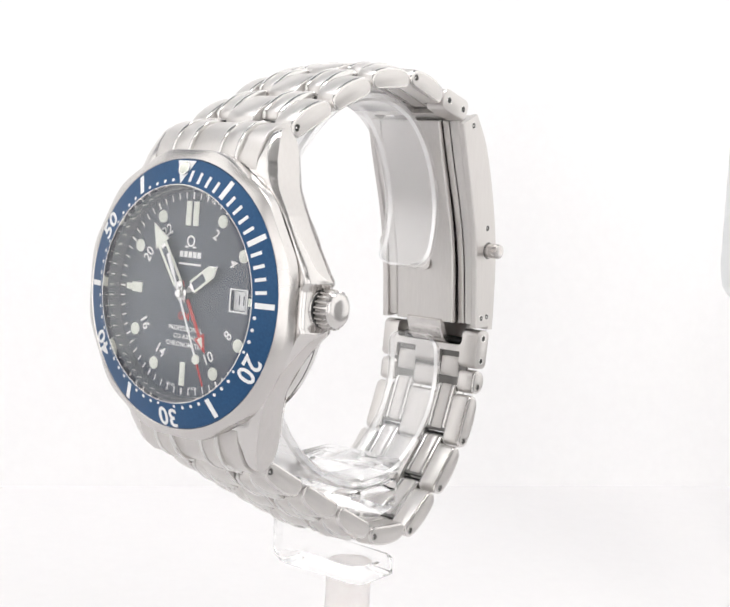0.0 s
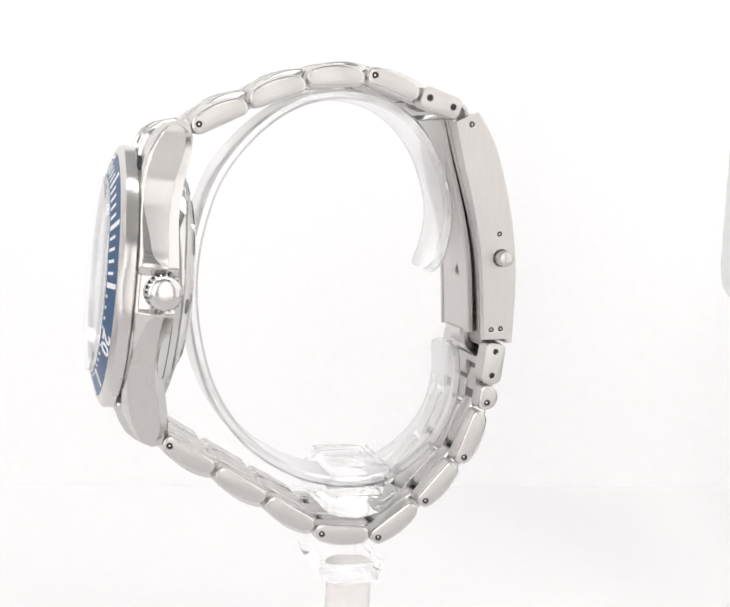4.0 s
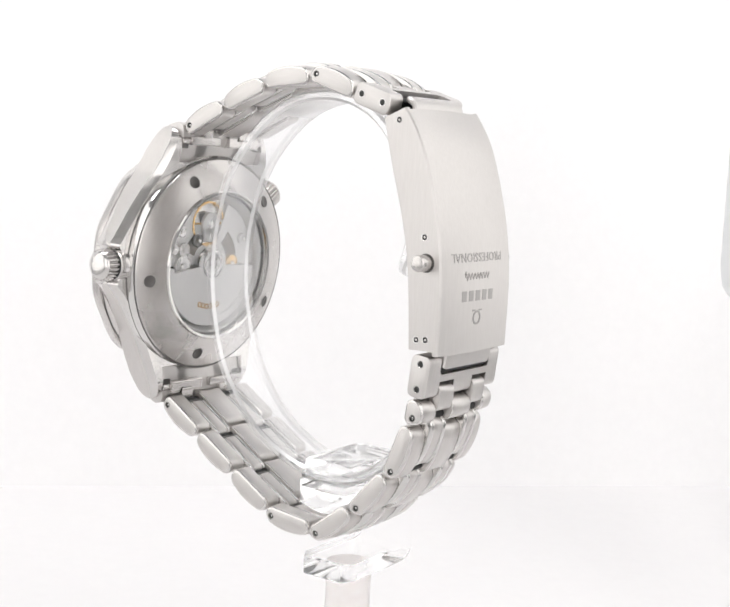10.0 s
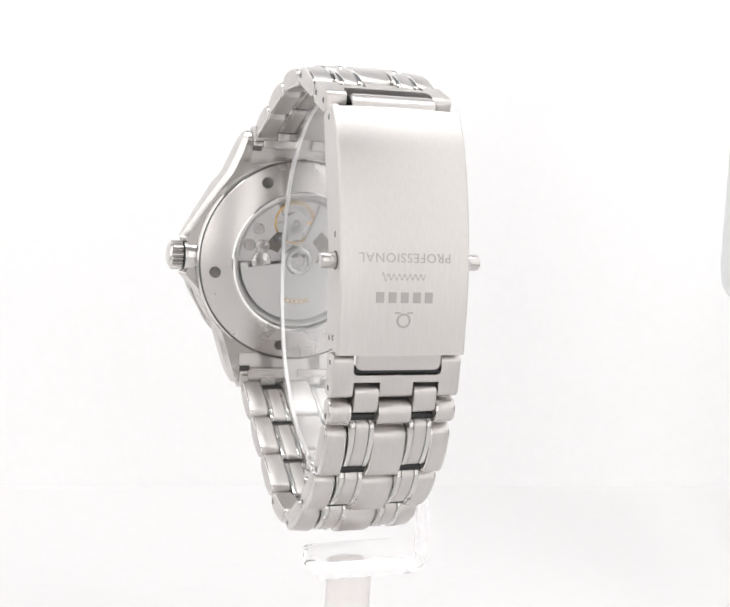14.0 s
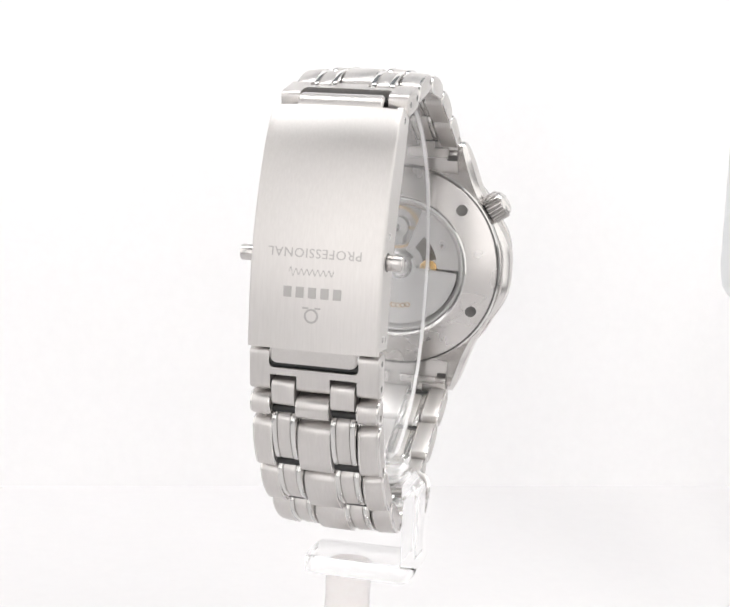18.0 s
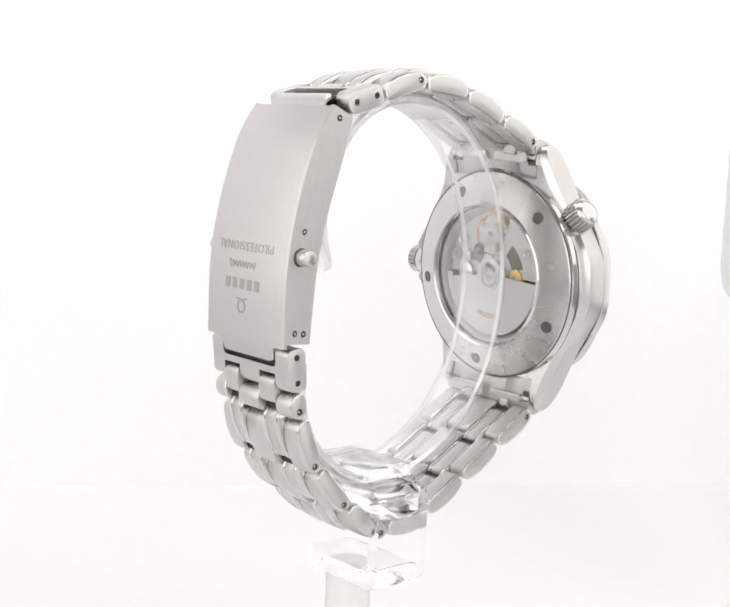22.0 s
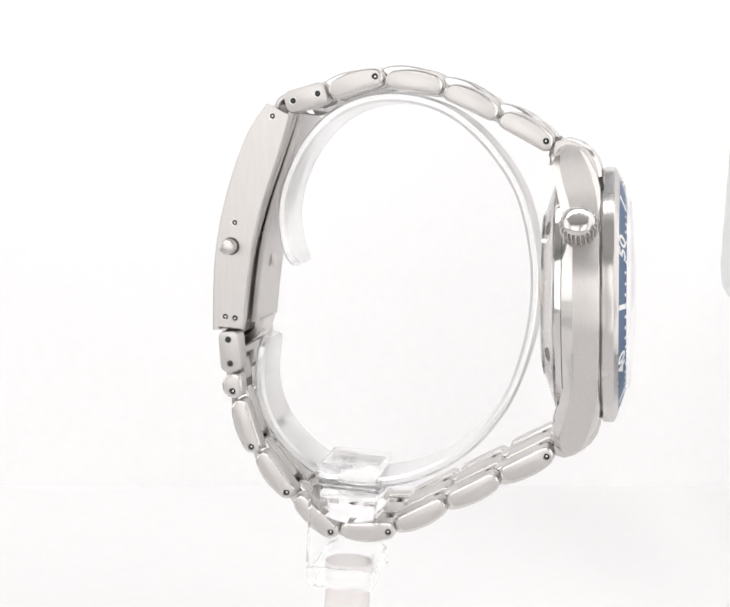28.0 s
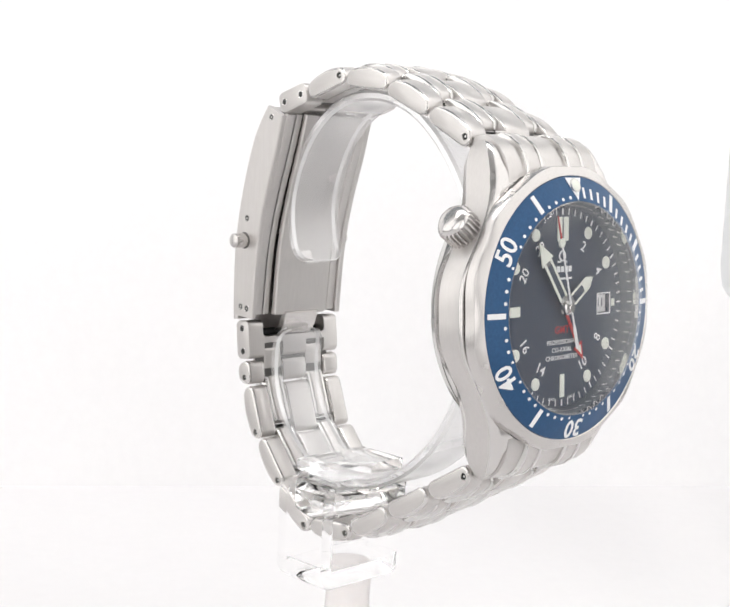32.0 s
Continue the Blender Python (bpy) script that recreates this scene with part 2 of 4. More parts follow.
# panels out of view, added to light the watch and show in its steel
for b, mt in (((-420, -412, -330, -142, -76, 440), PANEL_SIDE), ((-420, -412, -140, 50, -76, 440), PANEL_SIDE), ((252, 260, 20, 190, -60, 420), PANEL_NEAR), ((252, 260, -108, 18, 50, 440), PANEL_NEAR), ((252, 260, -320, -110, -76, 440), PANEL_NEAR), ((-310, 240, -95, 90, 472, 480), PANEL_TOP),
              ((-380, -40, -434, -426, -76, 340), PANEL_FRONT), ((40, 250, -434, -426, -76, 340), PANEL_FRONT)):
    tagged(part("fill_panel", slab(*b, bevel=1.5), mt), "unseen glowing white panel, added as fill light", "light panel", "panels of the light tent")
panel = part("reflector_panel", prism([(70 + 60 * u, z) for u, z in ((0, 480), (1, 480), (1, -3), (0.95, -8), (0.85, -10), (0.15, -10), (0.05, -8), (0, -3))], 94.7, 96.7, 0.5), BOARD, None)
tagged(panel, "pale grey reflector board hanging from the tent", "reflector")


# ---- the watch ----
CX = 1.2                                        # middle of the bracelet
watch = new("wristwatch")
tagged(watch, "stainless steel diver's wristwatch with blue bezel on a clear stand", "watch")
CASE = Matrix.Translation((1.62, -35.79, 2.69)) @ pose(0, 0, 0, -3.67, -0.27, 0.22)      # bezel and dial; the case leans back a little
BODY = CASE @ Matrix.Translation((0, -0.6, 0))                                          # case middle, back and lugs
HALF = 10.1
SITS = pose(-0.0001, 0.00005, 0.00016, 0.03, -0.335, -0.713)      # a little askew on its stand


# case: rows of cross-sections from lug tip to lug tip, both sides
def outer(z, crown_side):
    a = abs(z)
    tip = [(20, 12.5), (22, 11.8), (23.4, 11.0)]
    if crown_side:                               # guards swell above and below the crown
        above = [(0, 21.25), (2.6, 21.3), (3.0, 21.7), (3.4, 22.0), (3.9, 21.75), (4.5, 21.2), (5.5, 20.6), (6.4, 20.0), (8.85, 18.4), (12.46, 16.1), (15.7, 14.0), (18.2, 13.1)] + tip
        below = [(0, 21.25), (2.3, 21.3), (2.7, 21.6), (3.1, 21.8), (3.5, 21.4), (4.3, 20.5), (6.15, 18.85), (9.2, 16.6), (12, 15.0), (15.2, 13.9), (18, 13.1)] + tip
        return smooth_line(above if z > 0 else below, a, 0.4 * min(1, (23.6 - a) / 3))
    return smooth_line([(0, 20.3), (3, 20.3), (5, 19.8), (6.7, 18.9), (9, 17.4), (11.4, 15.8), (14.8, 14.1), (17.5, 13.2)] + tip, a, 1.8 * min(1, (23.6 - a) / 3))


def line(points, x):
    """Straight interpolation through (x, value) pairs."""
    return float(np.interp(x, [p[0] for p in points], [p[1] for p in points]))


def smooth_line(points, x, w):
    """The same, rounded off over a width of 2 w."""
    return sum(line(points, abs(x + d)) for d in np.linspace(-w, w, 9)) / 9


def case_rings(side):
    rings = []
    zs = sorted({round(float(v), 3) for v in list(np.linspace(-23.0, 23.0, 93)) + list(np.linspace(-6.6, 7.4, 113)) + [-17.6, -17.5, 17.5, 17.6, 23.2, 23.35, 23.45, -23.2, -23.35, -23.45]})
    for z in zs:
        a = abs(z)
        xo = outer(z, side > 0)
        xi = 0.0 if a < 17.55 else 10.15
        yf = line([(0, -2.25), (15, -2.25), (17, -2.1), (19, -1.6), (21, -0.6), (22.3, 0.2), (23.0, 1.0), (23.3, 1.6), (23.45, 2.2)], a)
        yb = line([(0, 1.8), (10, 1.8), (13, 2.1), (15.2, 2.6), (18, 3.4), (20.5, 3.95), (22, 3.95), (23.0, 3.6), (23.3, 3.2), (23.45, 2.7)], a)
        bev = line([(0, 0.5), (6, 0.5), (10, 0.6), (14, 1.0), (16, 1.5), (18, 2.0), (21, 1.6), (23.45, 0.4)], a)        # polished shoulder
        drop = line([(0, 0.35), (6, 0.35), (12, 0.4), (15, 0.6), (18, 0.9), (22, 0.6), (23.45, 0.1)], a)
        if side > 0:                             # the brushed leaf narrows to a rounded tip at the back, beside the crown
            off = abs(z - 0.4)
            near = 1 - smoothstep(3.1, 10.5, off)
            tip = min(1.0, max(0.0, off - 3.3) / 2.6)
            wide = (yb - 0.12 - yf - drop) * math.sqrt(1 - (1 - tip) ** 2) * (0.66 + 0.34 * smoothstep(5.0, 12.0, off))
            drop = yb - 0.12 - yf - max(wide, 0.02)
            bev += 0.8 * near
        bev = min(bev, (xo - xi) * 0.75)
        back = min(0.9, (xo - xi) * 0.5)
        low = line([(0, 1.5), (14, 1.4), (20, 1.1), (22.5, 0.6), (23.45, 0.2)], a)
        turn = radians(58)
        ring = [(xi, yf)]
        for k in range(6):                       # rounded shoulder
            u = turn * k / 5
            ring.append((xo - bev * (1 - math.sin(u) / math.sin(turn)), yf + drop * (1 - math.cos(u)) / (1 - math.cos(turn))))
        ring += [(xo, yb - 0.12), (xo - 0.12, yb), (xo - back, yb + low), (xi, yb + low)]
        rings.append([(side * x, y, z) for x, y in ring])
    return rings


def case_mesh():
    bm = bmesh.new()
    for side in (1, -1):
        rings = case_rings(side)
        vs = [[bm.verts.new(p) for p in ring] for ring in rings]
        n = len(rings[0])
        for a, b in zip(vs, vs[1:]):
            for i in range(n):
                j = (i + 1) % n
                bm.faces.new((a[i], a[j], b[j], b[i])).material_index = 0 if i == 6 else 1
        for end in (vs[0][::-1], vs[-1]):
            bm.faces.new(end).material_index = 1
    return bm


case = part("case", case_mesh(), [BRUSHED_V, CASE_POLISH], watch, "brushed flanks and polished lyre lugs", BODY)

# mid ring and case back
part("case_ring", lathe([(17.0, 2.2), (18.9, 2.2), (19.1, 2.5), (19.1, 3.5), (18.95, 4.3), (18.7, 4.55), (17.0, 4.6)]), POLISHED, watch, "polished ring", BODY)
for r, y in ((19.13, 3.35), (18.72, 4.5)):
    part("joint_line", lathe([(r - 0.6, y - 0.07), (r, y - 0.07), (r, y + 0.07), (r - 0.6, y + 0.07)], 96), JOINT_SHADE, watch, "", BODY)
back = part("case_back", lathe([(12.6, 3.6), (18.2, 3.6), (18.45, 4.55), (18.3, 4.75), (17.9, 4.9), (13.3, 6.45), (12.9, 6.5), (12.65, 6.3), (12.6, 3.6)], 128), [SATIN], watch,
            "satin steel screw-in back with a window", BODY)
part("back_rim", lathe([(12.55, 6.2), (13.1, 6.45), (13.15, 6.65), (12.9, 6.82), (12.5, 6.75), (12.4, 6.3), (12.55, 6.2)], 96), POLISHED, back, "polished window rim")
for k in range(5):                               # key slots of the back: flat discs, the pits' shade put in as colour
    x, z = polar(16.0, 26 + 72 * k)
    bm = lathe([(1.05, 0.0), (1.02, 0.09), (0.95, 0.1), (0.9, 0.07), (0.0, 0.06)], 20)
    part("key_slot", bm, [JOINT_SHADE], back, m=Matrix.Translation((x, 5.56, z)) @ pose(0, 0, 0, 21 * math.cos(radians(26 + 72 * k)), 0, -21 * math.sin(radians(26 + 72 * k))))
glass_back = part("back_window", lathe([(0, 5.9), (12.4, 5.9), (12.4, 6.5), (12.0, 6.7), (0, 6.75)], 96), GLASS, watch, "clear sapphire window", BODY)
glass_back.visible_shadow = False

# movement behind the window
move = part("movement_plate", lathe([(0, 2.6), (12.2, 2.6), (12.2, 3.0), (0, 3.0)], 64), SHADED_BRASS, watch, "movement plate, darkened for recess shade", BODY)
part("movement_ring", lathe([(11.2, 2.9), (12.25, 2.9), (12.25, 5.4), (11.9, 5.4), (11.2, 4.2), (11.2, 2.9)], 96), RHODIUM, move)


def half_disc(r0, r1, a0, a1, y0, y1, n=40):
    pts = [polar(r1, a) for a in np.linspace(a0, a1, n)] + [polar(r0, a) for a in np.linspace(a1, a0, max(3, n // 3))]
    return flat(pts, y0, y1)


def disc(r, y0, y1, bevel=0.1, n=40):
    return lathe([(0, y0), (r - bevel, y0), (r, y0 + bevel), (r, y1 - bevel), (r - bevel, y1), (0, y1)], n)


rotor = part("rotor", half_disc(2.4, 11.0, 98, 266, 4.5, 4.9), RHODIUM, watch, "half-round satin winding rotor", BODY)
part("rotor_rim", half_disc(9.7, 11.05, 93, 262, 4.3, 5.05), RHODIUM, rotor)
part("rotor_arm", half_disc(1.0, 3.2, 60, 300, 4.55, 4.95), RHODIUM, rotor)
part("rotor_hub", lathe([(2.5, 4.5), (2.6, 5.0), (2.3, 5.1), (1.7, 5.0), (1.6, 4.5)], 40), POLISHED, rotor)
part("rotor_screw", disc(1.1, 4.6, 5.2), SATIN, rotor)
for k in range(6):                               # gilt writing on the rotor, too small to read
    x, z = polar(7.6, 160 + 7.0 * k)
    part("gilt_mark", lathe([(0.28, 4.86), (0.3, 4.94), (0.5, 4.94), (0.52, 4.86)], 16), GILT, rotor, m=Matrix.Translation((x, 0, z)))
part("balance_bridge", half_disc(2.8, 11.1, 22, 92, 3.0, 3.7), RHODIUM, watch, "satin balance bridge", BODY)
part("train_bridge", half_disc(2.9, 11.1, 268, 340, 3.0, 3.9), RHODIUM, watch, "satin train bridge", BODY)
for r0, r1, a0, a1, y in ((4.0, 6.6, 40, 70, 3.72), (4.4, 7.0, 282, 322, 3.92)):      # flat dark patches for wells in the bridges, shade put into the colour
    part("bridge_well_shade", half_disc(r0, r1, a0, a1, y - 0.1, y, 16), SHADED_BRASS, move)
AXLE = BODY @ Matrix.Translation((0.8, 0, 7.0))
part("balance_wheel", lathe([(3.6, 3.4), (3.95, 3.4), (3.95, 3.8), (3.6, 3.8), (3.6, 3.4)], 48), GILT, watch, "gilt balance wheel", AXLE)
part("balance_spoke", slab(-3.7, 3.7, 3.5, 3.7, -0.25, 0.25, 0.05), GILT, watch, "gilt spoke", AXLE)
cock = part("balance_cock", half_disc(0.0, 2.0, -180, 174, 3.8, 4.4), RHODIUM, watch, "satin balance cock", AXLE)
part("cock_foot", slab(-1.2, 1.5, 3.8, 4.4, -3.2, -0.4, 0.3), RHODIUM, cock)
part("cock_jewel", disc(0.7, 4.3, 4.6, 0.1, 20), POLISHED, cock)
# flat dark sector: shade between the bridges put in as colour
part("bridge_gap_shade", half_disc(3.2, 10.6, 341, 356, 2.9, 3.2), JOINT_SHADE, move)
# the dark one at (3.6, 4.1) is no gear but a gap's shade
for x, z, r, mt in ((-5.45, -0.2, 1.5, GILT), (7.8, 5.8, 1.0, POLISHED), (9.4, 2.8, 1.05, SATIN), (6.9, 2.5, 1.25, SATIN), (7.0, -0.3, 1.8, POLISHED), (3.6, 4.1, 1.1, JOINT_SHADE), (-7.9, 4.2, 0.9, RHODIUM)):
    part("gear", lathe([(0, 3.6), (r * 0.8, 3.6), (r, 3.7), (r, 4.2), (r * 0.9, 4.3), (0, 4.25)], 36, wave=lambda a, k, r=r: 0.06 * r * (1 if int(a / (2 * math.pi) * 36) % 2 else 0) if k in (2, 3) else 0), mt, move, m=Matrix.Translation((x, 0.2, z)))
    part("gear_screw", disc(r * 0.35, 4.3, 4.55, 0.06, 16), POLISHED, move, m=Matrix.Translation((x, 0.2, z)))

# bezel
SCALLOPS = 12


def scallop(a, k):
    c = 0.5 + 0.5 * math.cos(SCALLOPS * a)
    return -0.42 * c * (0, 0.7, 1, 1, 1, 0.8, 0.25, 0, 0, 0, 0, 0)[k]


part("case_shoulder", lathe([(17.0, -2.15), (19.5, -2.15), (19.3, -1.8), (17.6, -0.3), (17.0, -0.3)], 128), CASE_POLISH, watch, "", BODY)
part("bezel_groove", lathe([(17.5, -2.2), (19.55, -2.2), (19.55, -2.5), (17.5, -2.5)], 96), JOINT_SHADE, watch, "", BODY)
bezel = part("bezel", lathe([(17.0, -2.98), (19.95, -3.0), (20.1, -3.08), (20.2, -3.2), (20.2, -4.45), (20.05, -4.75), (19.2, -5.2), (18.6, -5.42), (18.45, -5.3), (18.42, -4.8), (17.0, -4.8), (17.0, -3.1)], 192, wave=scallop), [SATIN], watch,
             "scalloped steel rotating bezel", CASE)
INS_OUT, INS_IN, Y_OUT, Y_IN = 18.42, 14.95, -5.36, -6.55


def on_insert(r):
    return Y_OUT + (Y_IN - Y_OUT) * (INS_OUT - r) / (INS_OUT - INS_IN)


part("bezel_insert", lathe([(INS_IN, -4.9), (INS_OUT, -4.9), (INS_OUT, Y_OUT), (INS_IN + 0.1, on_insert(INS_IN + 0.1)), (INS_IN, Y_IN + 0.12), (INS_IN, -4.9)], 192), BLUE, bezel, "blue anodised insert")
SLOPE = math.degrees(math.atan((Y_OUT - Y_IN) / (INS_OUT - INS_IN)))


def insert_m(r, deg, lift=0.02):
    """A frame on the sloping insert: z points outward along the radius."""
    x, z = polar(r, deg)
    return Matrix.Translation((x, on_insert(r) - lift, z)) @ pose(0, 0, 0, 0, deg, 0) @ pose(0, 0, 0, -SLOPE)


def mark(w, h, t=0.05):
    return slab(-w / 2, w / 2, -t, t, -h / 2, h / 2, 0)


for mnt in range(60):
    deg = mnt * 6
    if mnt == 0:
        tri = flat([(-1.75, 1.55), (1.75, 1.55), (0, -1.75)], -0.05, 0.05)
        part("bezel_triangle", tri, WHITE, bezel, "silver triangle", insert_m(16.75, deg))
        part("bezel_pip", lathe([(0, -0.55), (0.5, -0.5), (0.8, -0.3), (0.85, 0)], 24), LUME, bezel, "luminous pip", insert_m(17.15, deg))
        part("pip_ring", lathe([(0.8, -0.1), (0.85, -0.25), (1.0, -0.25), (1.05, 0)], 28), POLISHED, bezel, "", insert_m(17.15, deg))
    elif mnt in (20, 30, 40, 50):
        bm = lettering(str(mnt), 3.8, 0.05, 1.0, 0.05)
        bm.transform(pose(0, 0, 0, 90))
        part("numeral", bm, WHITE, bezel, "", insert_m(16.85, deg))
    elif mnt % 5 == 0:
        part("five_minute_bar", mark(0.74, 2.8), WHITE, bezel, "", insert_m(16.75, deg))
    elif mnt < 15:
        part("minute_bar", mark(0.46, 1.6), WHITE, bezel, "", insert_m(16.2, deg))
    elif abs(mnt % 10 - 0) in (1, 9) and mnt > 15 and (mnt + 1) // 10 * 10 in (20, 30, 40, 50):
        part("minute_dot", lathe([(0, -0.04), (0.2, -0.03), (0.21, 0.02)], 14), WHITE, bezel, "", insert_m(15.35, deg))
    else:
        part("minute_dot", lathe([(0, -0.04), (0.24, -0.03), (0.25, 0.02)], 14), WHITE, bezel, "", insert_m(15.55, deg))

# crystal, flange and dial
crystal = part("crystal", lathe([(0, -8.0), (6, -7.87), (11, -7.58), (14.0, -7.3), (14.7, -7.18), (14.85, -7.0), (14.85, -6.05), (0, -6.05)], 96), GLASS, watch, "clear sapphire crystal", CASE)
crystal.visible_shadow = False
part("crystal_gasket", lathe([(14.85, -4.9), (14.95, -4.9), (14.97, -6.5), (14.86, -6.5), (14.85, -4.9)], 96), POLISHED, watch, "", CASE)
Y_DIAL = -3.8
part("flange", lathe([(14.3, Y_DIAL + 0.05), (14.3, Y_DIAL), (14.84, -5.55), (14.95, -5.5), (14.95, Y_DIAL + 0.05), (14.3, Y_DIAL + 0.05)], 120), REHAUT, watch, "grey sloping flange", CASE)


def dial_mesh():
    bm = bmesh.new()
    rim = [bm.verts.new((14.5 * math.sin(a), Y_DIAL, 14.5 * math.cos(a))) for a in np.linspace(0, 2 * math.pi, 97)[:-1]]
    gap = [bm.verts.new((x, Y_DIAL, z)) for x, z in ((8.45, -1.3), (11.15, -1.3), (11.15, 1.3), (8.45, 1.3))]
    edges = [bm.edges.new((r[i], r[(i + 1) % len(r)])) for r in (rim, gap) for i in range(len(r))]
    bmesh.ops.triangle_fill(bm, edges=edges, use_beauty=True)
    low = [bm.verts.new((v.co.x, Y_DIAL + 0.6, v.co.z)) for v in gap]
    for i in range(4):
        bm.faces.new((gap[i], gap[(i + 1) % 4], low[(i + 1) % 4], low[i]))
    return bm


dial = part("dial", dial_mesh(), NAVY, watch, "dark navy lacquered dial with a date window", CASE, smooth=False)


def dial_m(r, deg, lift=0.04, turn=None):
    x, z = polar(r, deg)
    return Matrix.Translation((x, Y_DIAL - lift, z)) @ pose(0, 0, 0, 0, deg if turn is None else turn, 0)


for mnt in range(60):
    part("minute_tick", mark(0.16 if mnt % 5 else 0.26, 0.95, 0.02), WHITE, dial, "", dial_m(13.55, mnt * 6, 0.03))
for mnt in range(0, 60):
    x, z = polar(14.6, mnt * 6)
    part("flange_tick", slab(-0.05, 0.05, -0.85, 0.85, -0.02, 0.02, 0), WHITE, dial, "",
         Matrix.Translation((x, Y_DIAL - 1.0, z)) @ pose(0, 0, 0, 0, mnt * 6, 0) @ pose(0, 0, 0, 15.1) @ Matrix.Translation((0, 0, -0.04)))
for hr in range(12):
    deg = hr * 30
    if hr == 0:
        for s in (-0.72, 0.72):
            x, z = polar(11.1, 0)
            part("hour_bar", slab(s - 0.52, s + 0.52, -0.15, 0.02, 11.1 - 1.7, 11.1 + 1.7, 0.06), LUME, dial, "", Matrix.Translation((0, Y_DIAL, 0)))
    elif hr == 6:
        part("hour_bar", slab(-0.5, 0.5, -0.15, 0.02, -12.8, -9.5, 0.06), LUME, dial, "", Matrix.Translation((0, Y_DIAL, 0)))
    elif hr == 9:
        part("hour_bar", slab(-12.7, -11.5, -0.15, 0.02, -0.45, 0.45, 0.06), LUME, dial, "", Matrix.Translation((0, Y_DIAL, 0)))
        part("hour_bar", slab(-11.5, -9.4, -0.15, 0.02, -0.7, 0.7, 0.06), LUME, dial, "", Matrix.Translation((0, Y_DIAL, 0)))
    elif hr != 3:
        part("hour_dot", lathe([(0, -0.18), (0.75, -0.17), (0.88, -0.1), (0.9, 0.02)], 28), LUME, dial, "", dial_m(11.95, deg, 0))
        bm = lettering(str(2 * hr), 2.1, 0.015, 1.0, 0.02)
        bm.transform(pose(0, 0, 0, 90))
        part("hour_numeral", bm, WHITE, dial, "", dial_m(9.7, deg, 0.03, deg if hr in (1, 2, 10, 11) else deg + 180))
frame_pts = ((8.2, -1.45, 8.42, 1.45), (11.3, -1.45, 11.52, 1.45), (8.2, -1.6, 11.52, -1.38), (8.2, 1.38, 11.52, 1.6))
for a in frame_pts:
    part("date_frame", slab(a[0], a[2], -0.06, 0.02, a[1], a[3], 0), WHITE, dial, "", Matrix.Translation((0, Y_DIAL, 0)))
part("date_disc", slab(7.9, 11.7, -0.02, 0.02, -1.9, 1.9, 0), WHITE, dial, "white date disc", Matrix.Translation((0, Y_DIAL + 0.66, 0)))
part("three_mark", slab(11.75, 12.5, -0.12, 0.02, -0.55, 0.55, 0.05), LUME, dial, "", Matrix.Translation((0, Y_DIAL, 0)))
bm = lettering("11", 1.9, 0.01, 0.9)
bm.transform(pose(0, 0, 0, 90))
part("date_figure", bm, NAVY, dial, "", Matrix.Translation((9.85, Y_DIAL + 0.62, 0)))
for body, size, z, mt in (("GMT", 1.5, -3.2, RED), ("PROFESSIONAL", 0.95, -4.9, WHITE), ("CO-AXIAL", 0.95, -6.0, WHITE), ("CHRONOMETER", 0.95, -7.1, WHITE)):
    bm = lettering(body, size, 0.012, 1.06, 0.012)
    bm.transform(pose(0, 0, 0, 90))
    part("dial_lettering", bm, mt, dial, "", Matrix.Translation((0, Y_DIAL - 0.03, z)))
for body, deg in (("SWISS", 190), ("MADE", 170)):
    bm = lettering(body, 0.6, 0.01, 1.1)
    bm.transform(pose(0, 0, 0, 90))
    part("dial_lettering", bm, WHITE, dial, "", dial_m(13.1, deg, 0.03, deg + 180))
# brand marks as plain shapes
part("dial_emblem", lathe([(0.55, -0.06), (0.8, -0.06), (0.8, 0.02), (0.55, 0.02), (0.55, -0.06)], 28), WHITE, dial, "", Matrix.Translation((0, Y_DIAL, 7.3)))
for s in (-0.75, 0.75):
    part("emblem_foot", slab(s - 0.35, s + 0.35, -0.05, 0.02, 6.35, 6.6, 0), WHITE, dial, "", Matrix.Translation((0, Y_DIAL, 0)))
for k in range(5):
    part("name_bar", slab(-2.1 + k * 0.88, -1.4 + k * 0.88, -0.04, 0.02, 5.0, 5.85, 0), WHITE, dial, "", Matrix.Translation((0, Y_DIAL, 0)))
part("script_bar", slab(-2.2, 2.2, -0.03, 0.02, 3.95, 4.25, 0), WHITE, dial, "", Matrix.Translation((0, Y_DIAL, 0)))

# pointers
HUB = CASE @ Matrix.Translation((0, Y_DIAL, 0))


def hand(name, outline, y, deg, mt, label):
    return part(name, flat(outline, -y - 0.09, -y + 0.03), mt, watch, label, HUB @ pose(0, 0, 0, 0, deg, 0))


gmt = hand("gmt_hand", [(-0.28, -2), (0.28, -2), (0.22, 6.4), (1.0, 6.4), (0, 8.9), (-1.0, 6.4), (-0.22, 6.4)], 0.35, 150, RED, "red arrow hand")
part("hand_lume", flat([(-0.5, 6.65), (0.5, 6.65), (0, 8.1)], -0.5, -0.43), LUME, gmt)
hour = hand("hour_hand", [(-0.35, -1.2), (0.35, -1.2), (0.45, 1.6), (0.95, 2.0), (0.95, 6.2), (0, 7.6), (-0.95, 6.2), (-0.95, 2.0), (-0.45, 1.6)], 0.65, 56, POLISHED, "steel skeleton hand")
